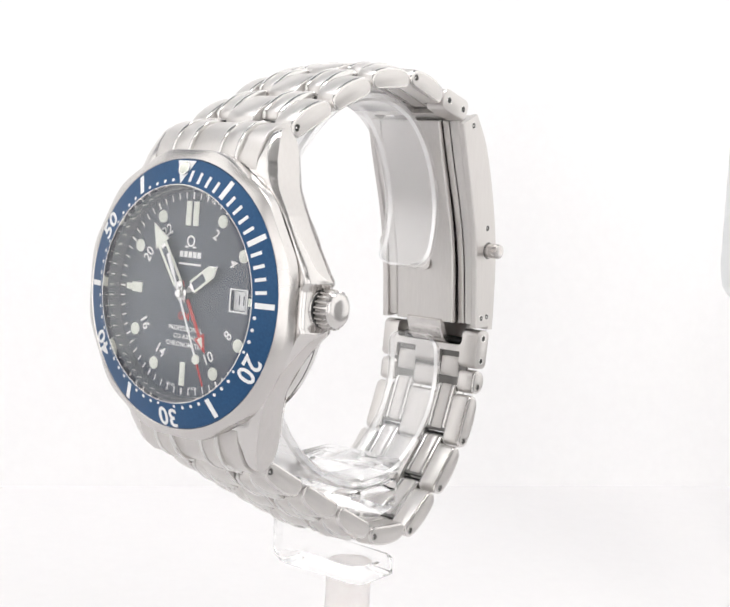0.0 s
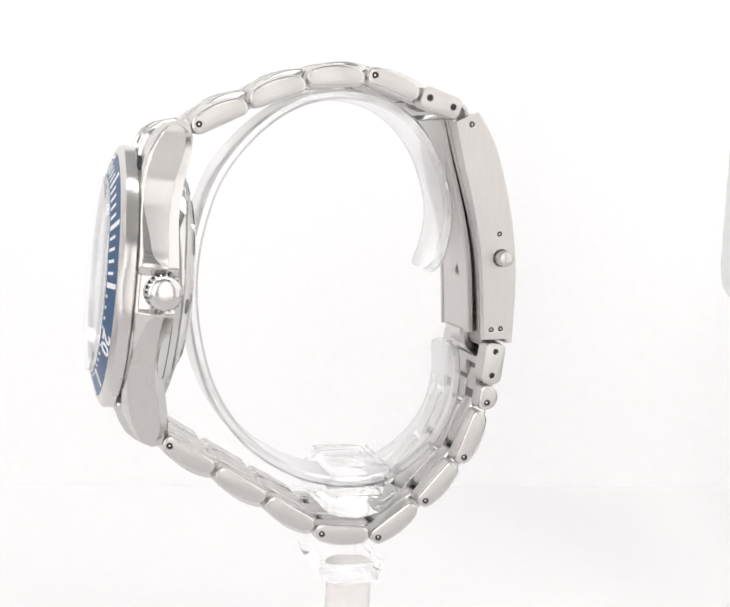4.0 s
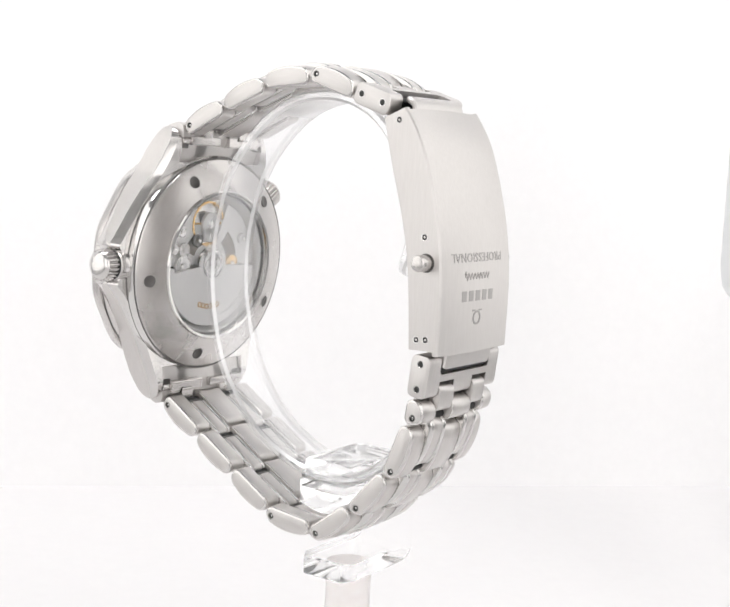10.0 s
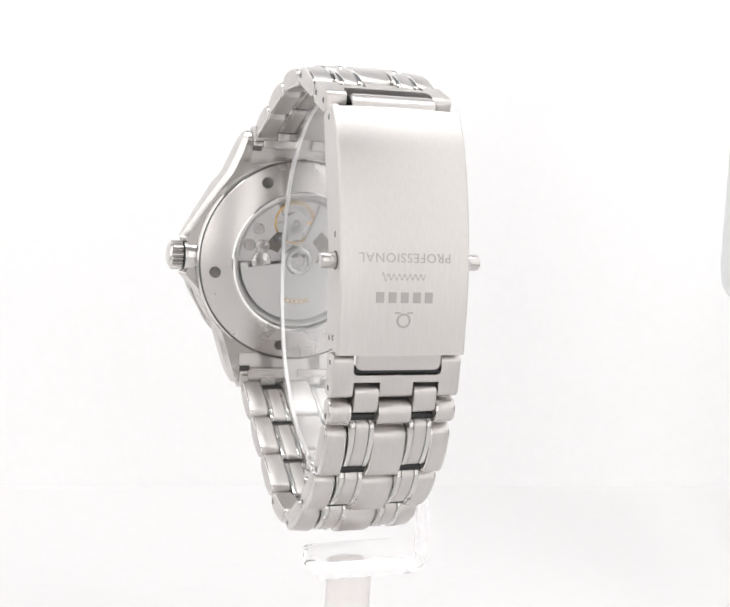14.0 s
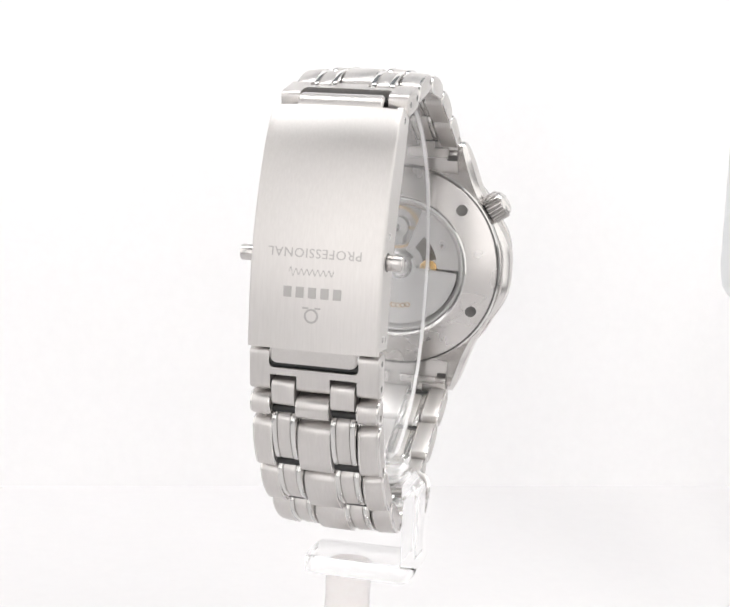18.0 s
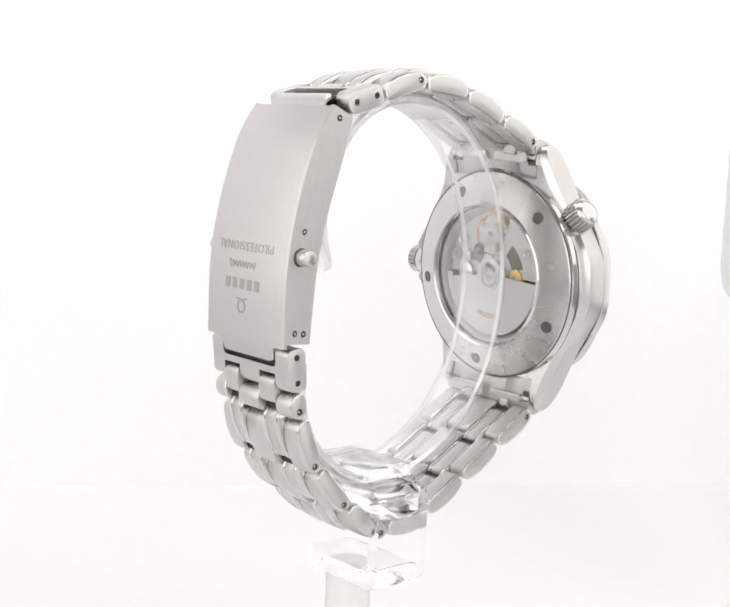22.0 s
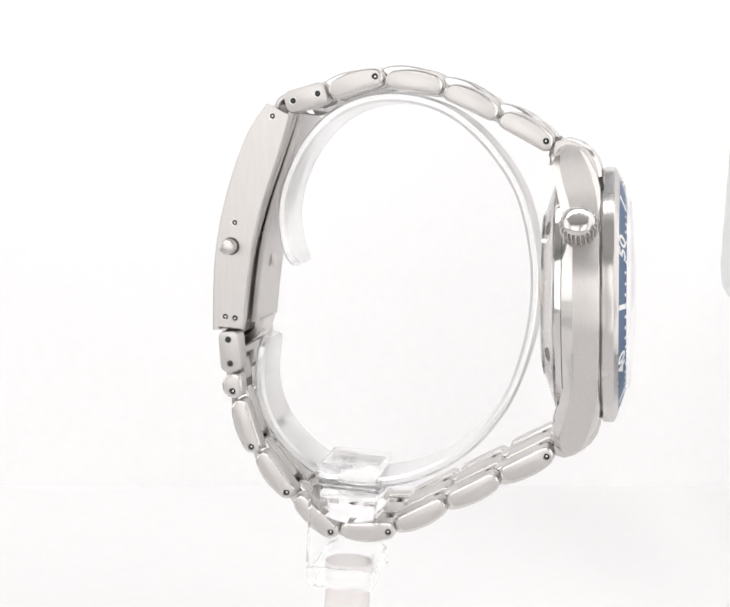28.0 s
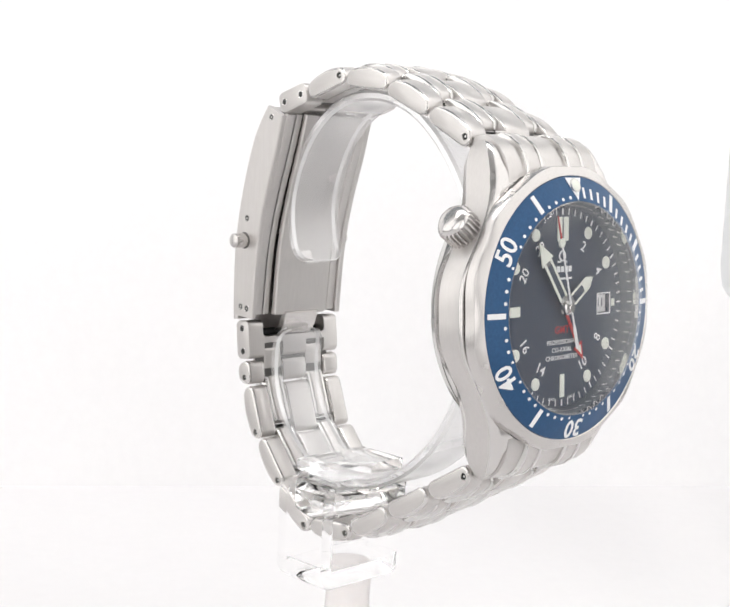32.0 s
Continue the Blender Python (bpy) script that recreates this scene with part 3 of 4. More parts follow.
for s in (-1, 1):
    part("hand_rail", slab(s * 0.78 - 0.16, s * 0.78 + 0.16, -0.84, -0.7, 1.9, 6.0, 0.02), LUME, hour)
part("hand_gap", slab(-0.6, 0.6, -0.78, -0.72, 2.1, 4.7, 0), NAVY, hour)
part("hand_lume", flat([(-0.85, 4.7), (0.85, 4.7), (0.85, 6.1), (0, 7.3), (-0.85, 6.1)], -0.84, -0.7), LUME, hour)
minute = hand("minute_hand", [(-0.35, -1.2), (0.35, -1.2), (0.85, 1.6), (0.95, 8.0), (1.55, 8.0), (0, 11.6), (-1.55, 8.0), (-0.95, 8.0), (-0.85, 1.6)], 0.95, 325, POLISHED, "steel skeleton hand")
part("hand_gap", slab(-0.5, 0.5, -1.08, -1.02, 1.9, 7.4, 0), NAVY, minute)
for s in (-1, 1):
    part("hand_rail", slab(s * 0.7 - 0.2, s * 0.7 + 0.2, -1.14, -1.0, 1.7, 8.0, 0.02), LUME, minute)
part("hand_lume", flat([(-1.4, 8.1), (1.4, 8.1), (0, 11.3)], -1.14, -1.0), LUME, minute)
part("hand_cap", lathe([(0, -1.5), (0.8, -1.5), (1.05, -1.3), (1.05, 0), (0, 0)], 32), POLISHED, watch, "polished hub", HUB)
second = part("second_hand", flat([(-0.3, -6.0), (0.3, -6.0), (0.3, -3.0), (0.14, -2.6), (0.14, 9.5), (-0.14, 9.5), (-0.14, -2.6), (-0.3, -3.0)], -1.75, -1.62), WHITE, watch, "white second hand with a red tip", HUB)
part("second_dot", lathe([(0, -1.85), (0.62, -1.83), (0.7, -1.7), (0.7, -1.6), (0, -1.6)], 24), LUME, second, m=Matrix.Translation((0, 0, 9.5)))
part("second_tip", flat([(-0.16, 10.1), (0.16, 10.1), (0.08, 13.3), (-0.08, 13.3)], -1.75, -1.62), RED, second)
part("second_hub", lathe([(0, -1.95), (0.5, -1.93), (0.62, -1.8), (0.62, -1.5), (0, -1.5)], 24), POLISHED, second)


# crowns
def crown_mesh(r, length, teeth):
    """A fluted crown along x from 0, domed at its end."""
    bm = bmesh.new()
    prof = [(0.0, 0.55), (0.0, 0.9), (0.2, 1.0), (length * 0.66, 1.0), (length * 0.73, 0.95), (length * 0.75, 0.88), (length * 0.84, 0.82), (length * 0.92, 0.7), (length * 0.97, 0.52), (length * 0.99, 0.3), (length, 0.0)]
    n = teeth * 4
    rings = []
    for k, (x, q) in enumerate(prof):
        if q == 0:
            rings.append([bm.verts.new((x, 0, 0))])
            continue
        ring = []
        for i in range(n):
            a = 2 * math.pi * i / n
            cut = (0.12 if i % 4 in (0, 1) else 0.0) if 1 <= k <= 4 else 0
            ring.append(bm.verts.new((x, r * (q - cut) * math.cos(a), r * (q - cut) * math.sin(a))))
        rings.append(ring)
    bm.faces.new(rings[0])
    for k, (a, b) in enumerate(zip(rings, rings[1:])):
        for i in range(n):
            j = (i + 1) % n
            # the third material darkens the flute valleys: shade painted by colour
            bm.faces.new((a[i], a[j], b[0]) if len(b) == 1 else (a[i], a[j], b[j], b[i])).material_index = 0 if k > 4 else 2 if 1 <= k <= 3 and i % 4 in (0, 1) else 1
    return bm


CROWN_Y, CROWN_Z = 1.4, 0.15
part("crown_stem", rod(1.9, 16.5, 21.4), POLISHED, watch, "", BODY @ Matrix.Translation((0, CROWN_Y, CROWN_Z)))
part("crown_tube", rod(2.8, 17.5, 21.15, 40, 0.5), CASE_POLISH, watch, "", BODY @ Matrix.Translation((0, CROWN_Y, CROWN_Z)))
# dark disc behind the crown: shade of the gap put in as colour
part("crown_gap_shade", rod(2.62, 20.9, 21.32, 40, 0.05), DARK, watch, "", BODY @ Matrix.Translation((0, CROWN_Y, CROWN_Z)))
crown = part("crown", crown_mesh(2.66, 2.75, 22), [CASE_POLISH, SATIN, ETCHED_AND_SHADE], watch, "fluted winding crown", BODY @ Matrix.Translation((21.25, CROWN_Y, CROWN_Z)))
part("crown_emblem", lathe([(0.7, 0), (0.75, 0.08), (1.0, 0.08), (1.05, 0)], 24), POLISHED, crown, m=Matrix.Translation((2.52, 0, 0)) @ pose(0, 0, 0, 0, 0, -90))
VALVE = BODY @ pose(0, 0, 0, 0, -55.5 + 90 + 180, 0)
part("valve_stem", rod(1.6, 17, 19.6), POLISHED, watch, "", VALVE @ Matrix.Translation((0, 0.95, 0)))
valve = part("helium_valve", crown_mesh(2.7, 3.9, 24), [CASE_POLISH, SATIN, ETCHED_AND_SHADE], watch, "fluted helium valve at ten o'clock", VALVE @ Matrix.Translation((19.2, 0.95, 0)))
part("valve_emblem", lathe([(0.6, 0), (0.65, 0.08), (0.85, 0.08), (0.9, 0)], 24), POLISHED, valve, m=Matrix.Translation((3.55, 0, 0)) @ pose(0, 0, 0, 0, 0, -90))


# ---- bracelet ----
def rounded(a, b, lo, hi, r, dome=0.25, per=5):
    """A rounded bar outline in (y, z) from a to b, with a slightly domed top."""
    pts = []
    for cy, cz, s in ((b - r, hi - r, 0), (a + r, hi - r, 90), (a + r, lo + r, 180), (b - r, lo + r, 270)):
        for k in range(per + 1):
            t = radians(s + 90 * k / per)
            pts.append((cy + r * math.cos(t), cz + r * math.sin(t)))
        if s == 0:                               # points along the top carry the dome
            pts += [(b - r + (a - b + 2 * r) * k / 6, hi) for k in range(1, 6)]
    mid = (a + b) / 2
    return [(y, z + (dome * (1 - ((y - mid) / ((b - a) / 2)) ** 2) if z > 0 else 0)) for y, z in pts]


def mesh_of(bm, name, mat):
    bmesh.ops.recalc_face_normals(bm, faces=bm.faces[:])
    bm.transform(Matrix.Scale(MM, 4))
    me = bpy.data.meshes.new(name)
    bm.to_mesh(me)
    bm.free()
    for mm in mat if isinstance(mat, (list, tuple)) else [mat]:
        me.materials.append(mm)
    me.shade_smooth()
    me.set_sharp_from_angle(angle=radians(32))
    return me


EDGE_IN, MID_OUT, MID_IN, CENTRE = 6.66, 6.55, 2.75, 2.64
HOLE_R = 0.52
# dark disc that fills each screw hole; its blackness stands in for shade
hole_shade_mesh = mesh_of(prism([(0.46 * math.cos(a), 0.46 * math.sin(a)) for a in np.linspace(0, 2 * math.pi, 13)[:-1]], HALF - 0.85, HALF - 0.22, 0.05), "pin", DARK)
tip_mesh = mesh_of(prism([(0.2 * math.cos(a), 0.2 * math.sin(a)) for a in np.linspace(0, 2 * math.pi, 11)[:-1]], HALF - 0.5, HALF - 0.14, 0.06), "pin_tip", POLISHED)


def domed(bm):
    """Raises the upper side of a link piece toward the bracelet's middle line."""
    for v in bm.verts:
        if v.co.z > 0:
            v.co.z += 0.6 * min(1, v.co.z / 1.2) * (1 - (v.co.x / HALF) ** 2)
    return bm


link_cache = {}


def link_meshes(length, hole_at):
    """Centre, edge (both sides) meshes of one link row; hole_at: where the screw sits along it, or None."""
    key = (round(length, 1), hole_at)
    if key not in link_cache:
        a, b = -1.2, length - 1.7
        prof = rounded(a, b, -1.65, 0.72, 1.12 if length > 6 else 1.05, 0.85)
        hole = None if hole_at is None else (hole_at, -0.15, HOLE_R)
        link_cache[key] = [mesh_of(domed(prism(rounded(a, b, -1.55, 0.78, 1.0, 0.87), -CENTRE, CENTRE, 0.16, rim=1)), "centre_piece", [BRUSHED, CASE_POLISH])]
        for s in (1, -1):
            link_cache[key].append(mesh_of(domed(prism(prof, s * EDGE_IN, s * HALF, 0.36, hole, 0.9, rim=1)), "edge_piece", [BRUSHED, CASE_POLISH]))
    return link_cache[key]


def frame_at(p, q, side):
    """Link space: origin at pivot p, y toward pivot q, z outward."""
    d = Vector((0, q[0] - p[0], q[1] - p[1])).normalized()
    x = Vector((side, 0, 0))
    m = Matrix((x, d, x.cross(d))).transposed().to_4x4()
    m.translation = (CX, p[0], p[1])
    return m


def metres(m):
    m = m.copy()
    m.translation = m.translation * MM
    return m


mid_cache = {}


def mid_meshes(start, stop, short, s):
    """Middle column between two pins: a brushed strip, with polished rails on the long links. s: side of the bracelet."""
    key = (round(start, 1), round(stop, 1), short, s)
    if key not in mid_cache:
        def piece(name, prof, x0, x1, bevel, mat):
            return name, mesh_of(domed(prism(prof, s * x0, s * x1, bevel)), name, mat)
        if short:
            mid_cache[key] = [piece("middle_piece", rounded(start, stop, -1.35, 1.3, 0.9, 0.2), MID_IN + 0.05, MID_OUT - 0.05, 0.15, BRUSHED)]
        else:
            mid_cache[key] = [piece("middle_piece", rounded(start + 0.05, stop - 0.05, -1.35, 0.9, 0.9, 0.85), MID_IN + 0.88, MID_OUT - 0.88, 0.1, BRUSHED)]
            for x in (MID_IN, MID_OUT - 0.85):
                mid_cache[key].append(piece("polished_rail", rounded(start, stop, -1.3, 0.97, 0.9, 0.9), x, x + 0.85, 0.26, POLISHED))
    return mid_cache[key]


# dark slabs under each row; their colour stands in for the gaps' shade
core_mesh = mesh_of(slab(-8.0, 8.0, 0.8, 6.6, -1.2, -0.55, 0.1, 1), "link_shade_core", JOINT_SHADE)


core_short = mesh_of(slab(-8.0, 8.0, -0.6, 4.4, -1.2, -0.6, 0.1, 1), "link_shade_core", JOINT_SHADE)


def sub(name, me, parent, m=None):
    ob = new(name, me)
    ob.parent = parent
    if m is not None:
        ob.matrix_basis = metres(m)
    return ob


def bracelet(pivots, side, holes):
    for i, (p, q) in enumerate(zip(pivots, pivots[1:])):
        length = math.hypot(q[0] - p[0], q[1] - p[1])
        m = frame_at(p, q, side)
        centre, right, left = link_meshes(length, holes[i])
        ob = sub("bracelet_link", centre, watch, m)
        for me in (right, left):
            sub("edge_piece", me, ob)
        if holes[i] is not None:
            for turn in (0, 180):
                sub("pin", hole_shade_mesh, ob, Matrix.Translation((0, holes[i], -0.15)) @ pose(0, 0, 0, 0, 0, turn))
                sub("pin_tip", tip_mesh, ob, Matrix.Translation((0, holes[i], -0.15)) @ pose(0, 0, 0, 0, 0, turn))
        sub("link_shade_core", core_mesh if length > 6 else core_short, ob)
        # rod coloured dark so that the gaps between rows look shaded
        sub("pivot_pin", mesh_of(rod(0.75, -8.5, 8.5, 12, 0.05), "pivot_pin", DARK), ob)
        # middle columns run from pin to pin
        last = i == len(pivots) - 2
        short = length < 6
        for s in (1, -1):
            for name, me in mid_meshes(0.8, length + (0.6 if last else -0.05), short, s):
                sub(name, me, ob)


TOP = [(-29.0, 26.4), (-20.5, 30.6), (-11.8, 34.2), (-2.45, 35.0), (6.4, 32.1)]
BOTTOM = [(-32.1, -21.8), (-24.0, -26.8), (-15.95, -31.7), (-7.95, -36.4), (1.4, -37.3), (9.03, -31.6), (15.2, -24.6), (18.62, -15.75), (19.18, -11.3)]
bracelet(TOP, 1, [0.0, None, None, 0.0])
bracelet(BOTTOM, -1, [0.0, None, None, 0.0, 0.0, 0.0, 0.0, 0.0])

# end links between the lugs
for side in (1, -1):
    m = BODY if side > 0 else BODY @ pose(0, 0, 0, 0, 180, 0)
    prof = [(-1.75, 17.2), (-1.65, 19.3), (-1.1, 21.0), (0.0, 22.6), (1.5, 23.7), (3.3, 24.3), (4.6, 23.9), (4.9, 22.6), (3.4, 17.2)]
    end = part("end_link", prism(prof, -10.0, 10.0, 0.15), BRUSHED_V, watch, "fluted end link between the lugs", m)
    raised = [(y - 0.38, z + 0.22) if k < 6 else (y, z) for k, (y, z) in enumerate(prof)]
    for s in (1, -1):
        part("flute", prism(raised, s * 3.35, s * 5.95, 0.1), BRUSHED_V, end)
        for x in (2.75, 6.0):
            part("polished_rail", prism([(y - 0.12, z + 0.08) for y, z in raised], s * x, s * (x + 0.55), 0.18), POLISHED, end)
        part("end_lug", slab(s * 3.5, s * 5.7, 4.0, 5.7, 21.9, 24.6, 0.3), SATIN, end)
        part("cross_bar", slab(s * 1.2, s * 8.2, 4.3, 5.5, 20.6, 22.1, 0.25), SATIN, end)
        # solid dark arc under the bezel edge, standing in for a shaded gap
        part("lug_gap_shade", half_disc(18.9, 19.75, s * 21, s * 31.5, -2.75, -1.6, 12), DARK, end)
        # dark slab instead of a recess; the shade is in its colour
        part("bar_channel_shade", slab(s * 8.2, s * 9.9, 3.6, 4.6, 20.0, 21.9, 0.1, 1), JOINT_SHADE, end)
        part("spring_bar", rod(0.6, s * 8.0, s * 10.0, 16), SATIN, end, m=Matrix.Translation((0, 4.6, 21.3)))


# ---- clasp ----
def ring_hole(parent, y, z, r=0.5):
    """A small pin end, on both flanks; the dark ring is painted-in hole shade."""
    for s in (1, -1):
        m = Matrix.Translation((CX + s * HALF, y, z)) @ pose(0, 0, 0, 0, 0, s * 90)
        part("pin_ring", lathe([(r * 1.25, 0.0), (r * 1.2, -0.05), (r, -0.05), (r * 0.9, 0.0)], 20), POLISHED, parent, m=m)
        part("pin_gap_shade", lathe([(r, -0.015), (0.0, -0.016)], 20), DARK, parent, m=m)
        part("pin_end", lathe([(r * 0.38, -0.018), (r * 0.3, -0.04), (0.0, -0.05)], 16), SATIN, parent, m=m)


OUTER = spline([(14.75, 29.7), (18.1, 24.0), (21.0, 14.2), (22.25, 5.0), (22.2, -5.9)], 8)
INNER = spline([(10.4, 28.9), (11.9, 23.2), (14.7, 13.6), (16.2, 5.6), (17.0, -4.9)], 8)
middle = [((a[0] + b[0]) / 2, (a[1] + b[1]) / 2) for a, b in zip(OUTER, INNER)]
halves = [math.hypot(a[0] - b[0], a[1] - b[1]) / 2 for a, b in zip(OUTER, INNER)]
lid_path = [(b[0] - 0.55, b[1] - 0.1) for b in OUTER]
clasp = part("clasp_cover", band(lid_path, 0.55, CX - HALF + 0.02, CX + HALF - 0.02, 0.3, arch=0.38), BRUSHED_V, watch, "brushed folding clasp cover with engraved lettering")
for s in (1, -1):
    xs = sorted((CX + s * (HALF - 1.1), CX + s * HALF))
    part("clasp_flank", band(middle, [h - 0.12 for h in halves], xs[0], xs[1], 0.2), BRUSHED_V, clasp, "brushed flank")
    lip = [(a[0] + 0.45 + 0.02 * i, a[1]) for i, a in enumerate(INNER)]
    xs = sorted((CX + s * 7.25, CX + s * (HALF - 1.0)))
    part("clasp_lip", band(lip, 0.4, xs[0], xs[1], 0.15), BRUSHED_V, clasp, "folded inner lip")
    xs = sorted((CX + s * 5.95, CX + s * 7.1))
    part("inner_rail", band([(a[0] - 0.1, a[1]) for a in lip], 0.4, xs[0], xs[1], 0.1), BRUSHED_V, clasp)
    push = part("push_button", rod(1.22, 0, 2.75, 28, 0.3), SATIN, watch, "polished release button", Matrix.Translation((CX + s * (HALF - 0.35), 19.5, 7.6)) @ pose(0, 0, 0, 0, 0, 0 if s > 0 else 180))
    part("button_collar", lathe([(1.2, -0.02), (1.25, -0.05), (1.38, -0.05), (1.42, 0.0)], 28), JOINT_SHADE, clasp, m=Matrix.Translation((CX + s * HALF, 19.5, 7.6)) @ pose(0, 0, 0, 0, 0, s * 90))
for y, z in ((13.43, 28.24), (19.0, 11.36), (18.46, -3.87), (20.05, -3.72)):
    ring_hole(clasp, y, z, 0.46)
# dark rods added behind the hinge slits; their colour stands in for shade
part("slit_shade_rod", rod(0.75, CX - 6.7, CX + 6.7, 16), DARK, clasp, m=Matrix.Translation((0, 10.8, 30.9)))
part("slit_shade_rod", rod(0.7, CX - 6.8, CX + 6.8, 16), DARK, clasp, m=Matrix.Translation((0, 20.1, -8.5)))
blade_path = [(a[0] - 0.35, a[1]) for a in INNER]
blade = part("clasp_blade", band(blade_path, 0.5, CX - 5.8, CX + 5.8, 0.2), BRUSHED_V, watch, "brushed inner folding blade")
part("blade_channel", band([(a[0] + 1.0, a[1]) for a in blade_path], 0.8, CX - 5.0, CX + 5.0, 0.15), SATIN, blade)
part("blade_rivet", lathe([(0, -0.03), (1.25, -0.03), (1.35, 0)], 28), BRUSHED_V, blade, m=Matrix.Translation((CX, 15.15, 5.0)) @ pose(0, 0, 0, -11))
part("blade_pin", rod(0.7, CX - 6.6, CX + 6.6, 16), DARK, blade, m=Matrix.Translation((0, 11.3, 28.2)))
part("blade_foot", band(spline([(16.2, -4.5), (17.0, -7.0), (18.6, -8.6)], 4), 0.7, CX - 3.6, CX + 3.6, 0.2), SATIN, blade)


def clasp_end(p, q, side, over, under, tongue):
    """A solid clasp-end link with two screws; tongue: path of the hinge plate that leaves it."""
    m = frame_at(p, q, side)
    d = math.hypot(q[0] - p[0], q[1] - p[1])
    top, slot = d + under, d + under - 2.95      # a slot for the hinge plate, two notches for the middle pieces
    right = [(6.75, -1.35), (10.1, -1.35), (10.1, top), (6.95, top), (6.95, slot + 0.7), (6.75, slot + 0.2), (6.25, slot)]
    outline = [(2.6, -1.35), (2.6, 1.2), (6.75, 1.2)] + right
    outline = outline + [(-x, y) for x, y in outline[::-1]]
    bm = loft([[(x, y, z) for x, y in outline] for z in (-1.9, 1.55)])
    low, high = min(v.co.y for v in bm.verts), max(v.co.y for v in bm.verts)

    def along(e, axis):
        return abs((e.verts[1].co - e.verts[0].co).normalized()[axis]) > 0.99
    ends = [e for e in bm.edges if along(e, 0) and (abs(e.verts[0].co.y - low) < 1e-3 or abs(e.verts[0].co.y - high) < 1e-3)]
    bmesh.ops.bevel(bm, geom=ends, offset=1.05, segments=5, affect="EDGES", profile=0.5)
    sides = [e for e in bm.edges if all(abs(abs(v.co.x) - HALF) < 1e-3 for v in e.verts) and len(e.link_faces) == 2 and e.calc_face_angle(0) > 1.0]
    bmesh.ops.bevel(bm, geom=sides, offset=0.28, segments=2, affect="EDGES", profile=0.5)
    ob = part("clasp_end_link", bm, BRUSHED, watch, "solid end link of the clasp", m)
    for s in (1, -1):
        for y in (0.0, d):
            mm = Matrix.Translation((s * HALF, y, -0.15)) @ pose(0, 0, 0, 0, 0, s * 90)
            part("pin_ring", lathe([(0.6, 0.0), (0.57, -0.05), (0.48, -0.05), (0.44, 0.0)], 20), POLISHED, ob, m=mm)
            # flat dark disc: the screw hole's shade as colour
            part("pin_gap_shade", lathe([(0.48, -0.015), (0.0, -0.015)], 20), DARK, ob, m=mm)
    # same dark slab, its colour standing in for shade in the notches
    part("link_shade_core", slab(-7.0, 7.0, -1.4, 1.6, -1.2, -0.6, 0.1, 1), JOINT_SHADE, ob)
    part("hinge_plate", band(tongue, 0.45, CX - 6.65, CX + 6.65, 0.25, turn=0.7), BRUSHED, watch, "rounded hinge plate")
    return ob


clasp_end((6.4, 32.1), (10.27, 30.86), 1, -1.2, 1.35, spline([(11.9, 31.5), (12.8, 31.2), (13.5, 30.5), (13.8, 29.0)], 6))
clasp_end((19.18, -11.3), (19.62, -7.45), -1, -1.2, 1.35, spline([(21.3, -4.5), (21.2, -6.3), (20.9, -8.3)], 8))

# engraving on the cover, read upside down
def on_cover(bm, x, z):
    """Bends a flat bmesh (x, depth, z) onto the arched outer face of the cover."""
    ys, zs = [p[0] for p in OUTER[::-1]], [p[1] for p in OUTER[::-1]]
    for v in bm.verts:
        v.co = (v.co.x + CX + x, v.co.y + float(np.interp(v.co.z + z, zs, ys)) + 0.38 * (1 - ((v.co.x + x) / 9.78) ** 2), v.co.z + z)
    return bm


bm = lettering("PROFESSIONAL", 1.95, 0.05, 1.1)
bm.transform(pose(0, 0, 0, -90))
part("engraving", on_cover(bm, 0.2, 8.45), ETCHED_AND_SHADE, clasp, "engraved lettering")
script = [(3.4 - 0.12 * k, 0.4 * math.sin(k * 0.9) * (1.6 if k < 8 else 1.0)) for k in range(58)]      # running script as a plain wave
part("engraved_script", on_cover(loft([[(x, y, z + h) for y, h in ((-0.05, -0.13), (0.06, -0.13), (0.06, 0.13), (-0.05, 0.13))] for x, z in script]), 0.5, 5.6), ETCHED_AND_SHADE, clasp, "engraved script, a plain wavy line")
for k in range(5):
    part("engraved_bar", on_cover(slab(-0.62, 0.62, -0.06, 0.05, -0.8, 0.8, 0.03, 1), -3.6 + 1.9 * k, 2.6), ETCHED_AND_SHADE, clasp)
part("engraved_emblem", on_cover(lathe([(0.8, -0.05), (1.1, -0.05), (1.1, 0.06), (0.8, 0.06), (0.8, -0.05)], 28), 0.2, -0.8), ETCHED_AND_SHADE, clasp, "engraved ring emblem")
for s in (-1, 1):
    part("emblem_foot", on_cover(slab(-0.45, 0.45, -0.05, 0.05, -0.13, 0.13, 0.02, 1), 0.2 + s * 0.95, 0.35), ETCHED_AND_SHADE, clasp)

# ---- acrylic stand ----
stand = new("watch_stand")
tagged(stand, "clear acrylic C-ring watch stand on a frosted post", "watch stand")
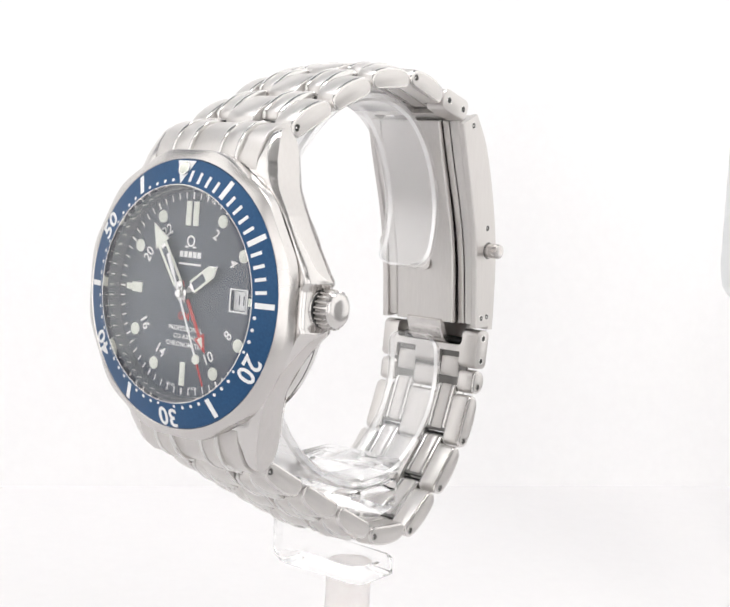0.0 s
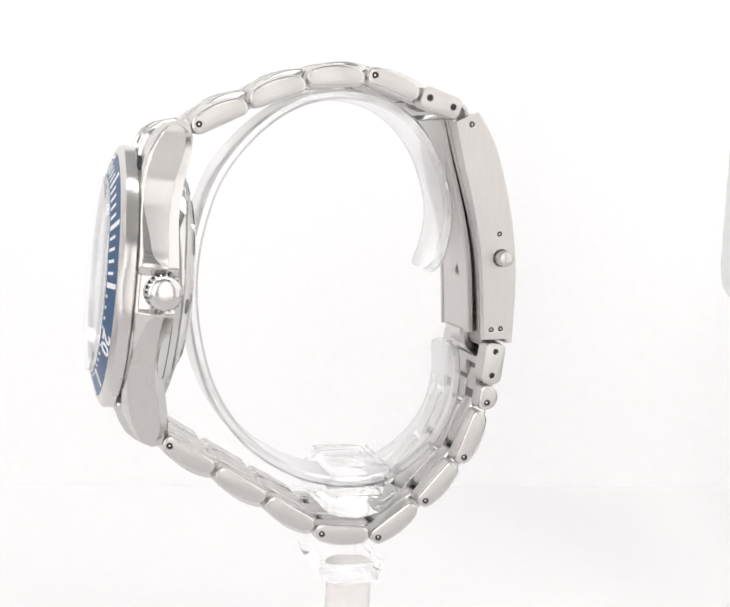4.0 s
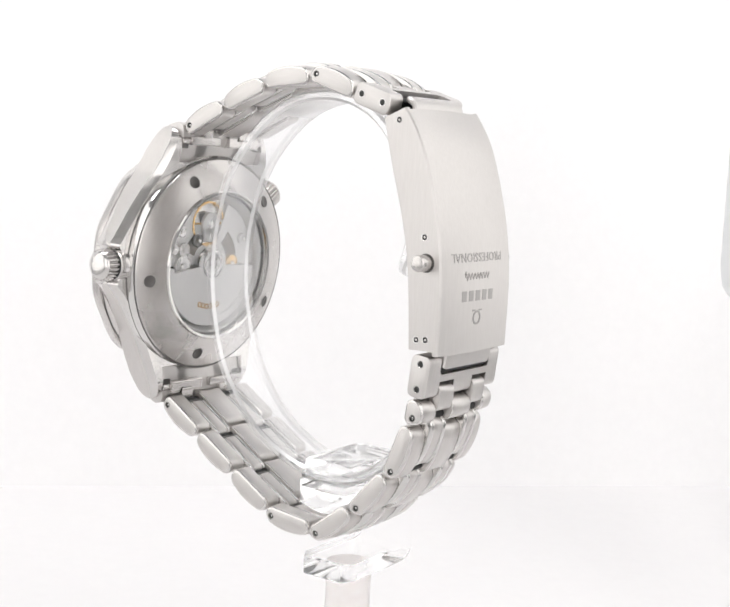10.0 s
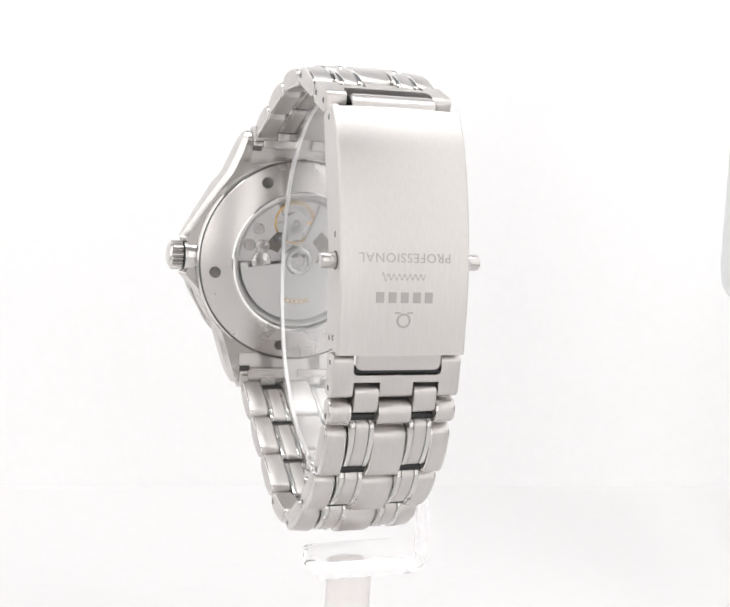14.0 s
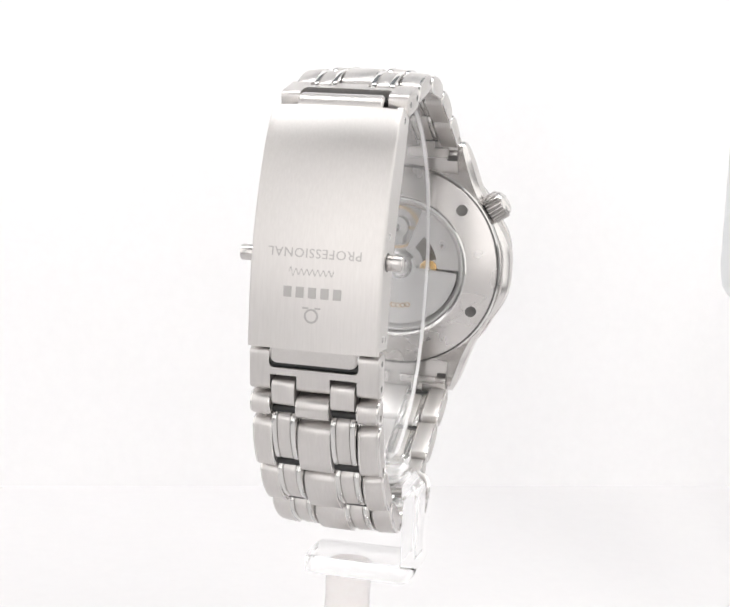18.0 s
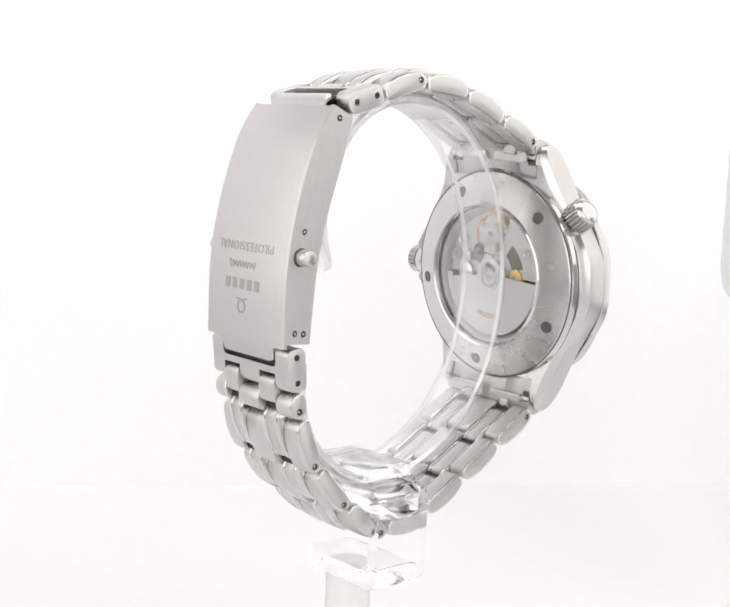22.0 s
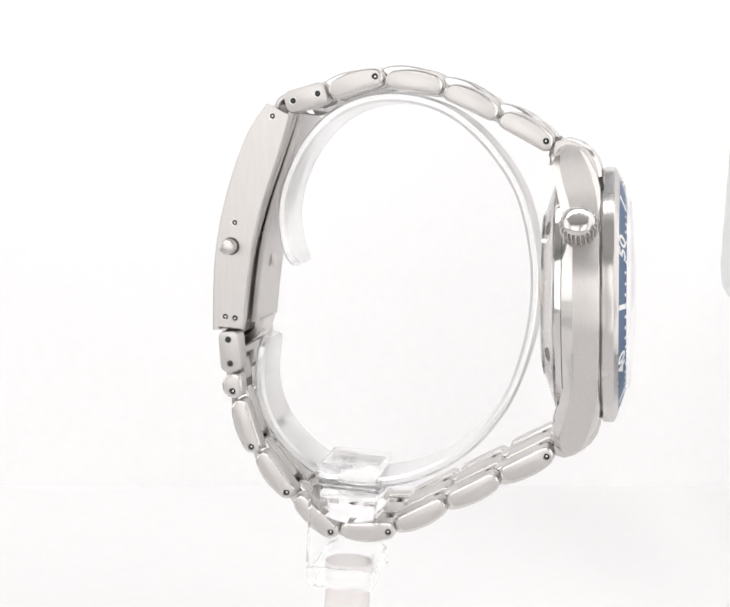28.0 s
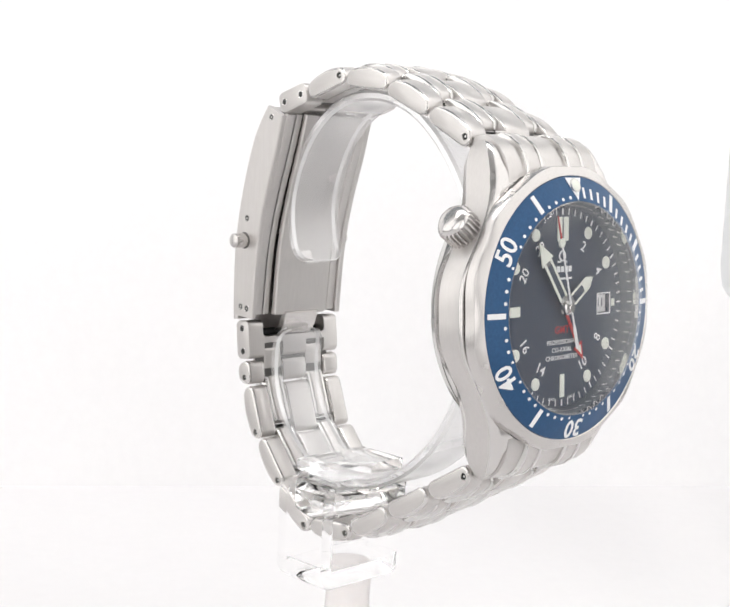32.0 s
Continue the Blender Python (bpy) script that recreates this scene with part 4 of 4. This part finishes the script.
RING = [(10.1, 4.8), (11.7, 8.1), (12.5, 13.4), (11.6, 18.7), (9.0, 24.4), (5.0, 28.9), (0.0, 31.5), (-5.8, 32.2), (-11.6, 31.1), (-16.8, 28.2), (-21.7, 23.4), (-25.5, 17.4),
        (-27.8, 9.2), (-28.4, 1.7), (-27.6, -5.7), (-25.4, -13.3), (-21.8, -19.4), (-17.8, -23.6), (-13.3, -26.6), (-8.0, -28.8), (-1.5, -29.6), (5.0, -28.3), (10.9, -23.9), (14.1, -19.0), (15.3, -13.5), (14.8, -7.1)]
RX0, RX1 = -5.2, 5.4
ring = part("holder_ring", band(spline(RING, 8), 0.8, RX0, RX1, 0.42, True, 2.6), [ACRYLIC_RING, ACRYLIC_EDGE, ACRYLIC_CUT], stand, "clear bent acrylic ring")


block = part("holder_block", slab(-9.4, 6.6, -6.1, 3.4, -31.5, -30.1, 0.3), ACRYLIC_SOLID, stand, "clear stepped block")
part("block_step", slab(-9.0, 6.5, -5.8, 3.9, -30.05, -28.6, 0.3), ACRYLIC_SOLID, block)
part("block_step", slab(-8.6, 6.3, -5.3, 4.5, -28.55, -26.6, 0.3), ACRYLIC_SOLID, block)
part("block_foot", prism([(-6.0, -31.55), (3.3, -31.55), (3.3, -34.2), (1.2, -34.9), (-1.3, -35.3), (-3.8, -34.9), (-6.0, -34.2)], -9.4, 6.6, 0.3), ACRYLIC_SOLID, block)


def arm_ring(y, cut, free):
    """Outline of the L-shaped arm at depth y; cut: how far it shrinks there, free: where the plate ends."""
    def arc(cx, cz, r, a0, a1):
        return [(cx + r * math.cos(radians(a)), cz + r * math.sin(radians(a))) for a in np.linspace(a0, a1, 5)]
    line = [(-9.45, -29.2 - cut)] + arc(-9.9, -31.3 - cut, 2.1, 90, 180) + arc(-9.5, -43.6 + cut, 2.5, 180, 270)
    line += [(free - 0.3, -46.1 + cut), (free, -45.8 + cut), (free, -43.2 - cut), (free - 0.3, -42.9 - cut)] + arc(-9.15, -42.3 - cut, 0.6, 270, 180) + [(-9.75, -32.0), (-9.45, -31.6 - cut)]
    return [(x, y, z) for x, z in line]


rings = [arm_ring(-5.9, 0.5, 4.4), arm_ring(-5.6, 0.15, 4.9), arm_ring(-4.4, 0.0, 6.7), arm_ring(3.1, 0.0, 6.7), arm_ring(4.3, 0.15, 4.9), arm_ring(4.6, 0.5, 4.4)]
part("holder_arm", loft(rings), ACRYLIC_SOLID, stand, "clear L-shaped arm and plate")
post = part("post", lathe([(0, 0), (3.75, 0), (3.8, 0.5), (3.7, 4.0), (3.95, 12.0), (4.1, 33.8), (0, 33.8)], 28), FROST, stand, "frosted acrylic post", Matrix.Translation((0, 0, FLOOR + 33.8)) @ pose(0, 0, 0, -90))
part("post_base", lathe([(0, 0), (14.6, 0), (15, 0.4), (15, 2.6), (14.6, 3.0), (0, 3.0)], 48), ACRYLIC, stand, "round foot", Matrix.Translation((0, 0, FLOOR + 3.05)) @ pose(0, 0, 0, -90))
for ob in stand.children_recursive:
    ob.visible_shadow = False


# ---- the turntable and the second hand turn ----
def motions():
    seconds = [float(t) for t in range(33)]
    for thing, sits in ((watch, SITS), (stand, Matrix())):
        walk(thing, [(t, pose(0, 0, 0, 0, 0, TURN_START + TURN_RATE * t) @ sits) for t in seconds])
    hub = metres(HUB)
    walk(second, [(t, hub @ pose(0, 0, 0, 0, 154 + 6 * t, 0)) for t in seconds])


motions()
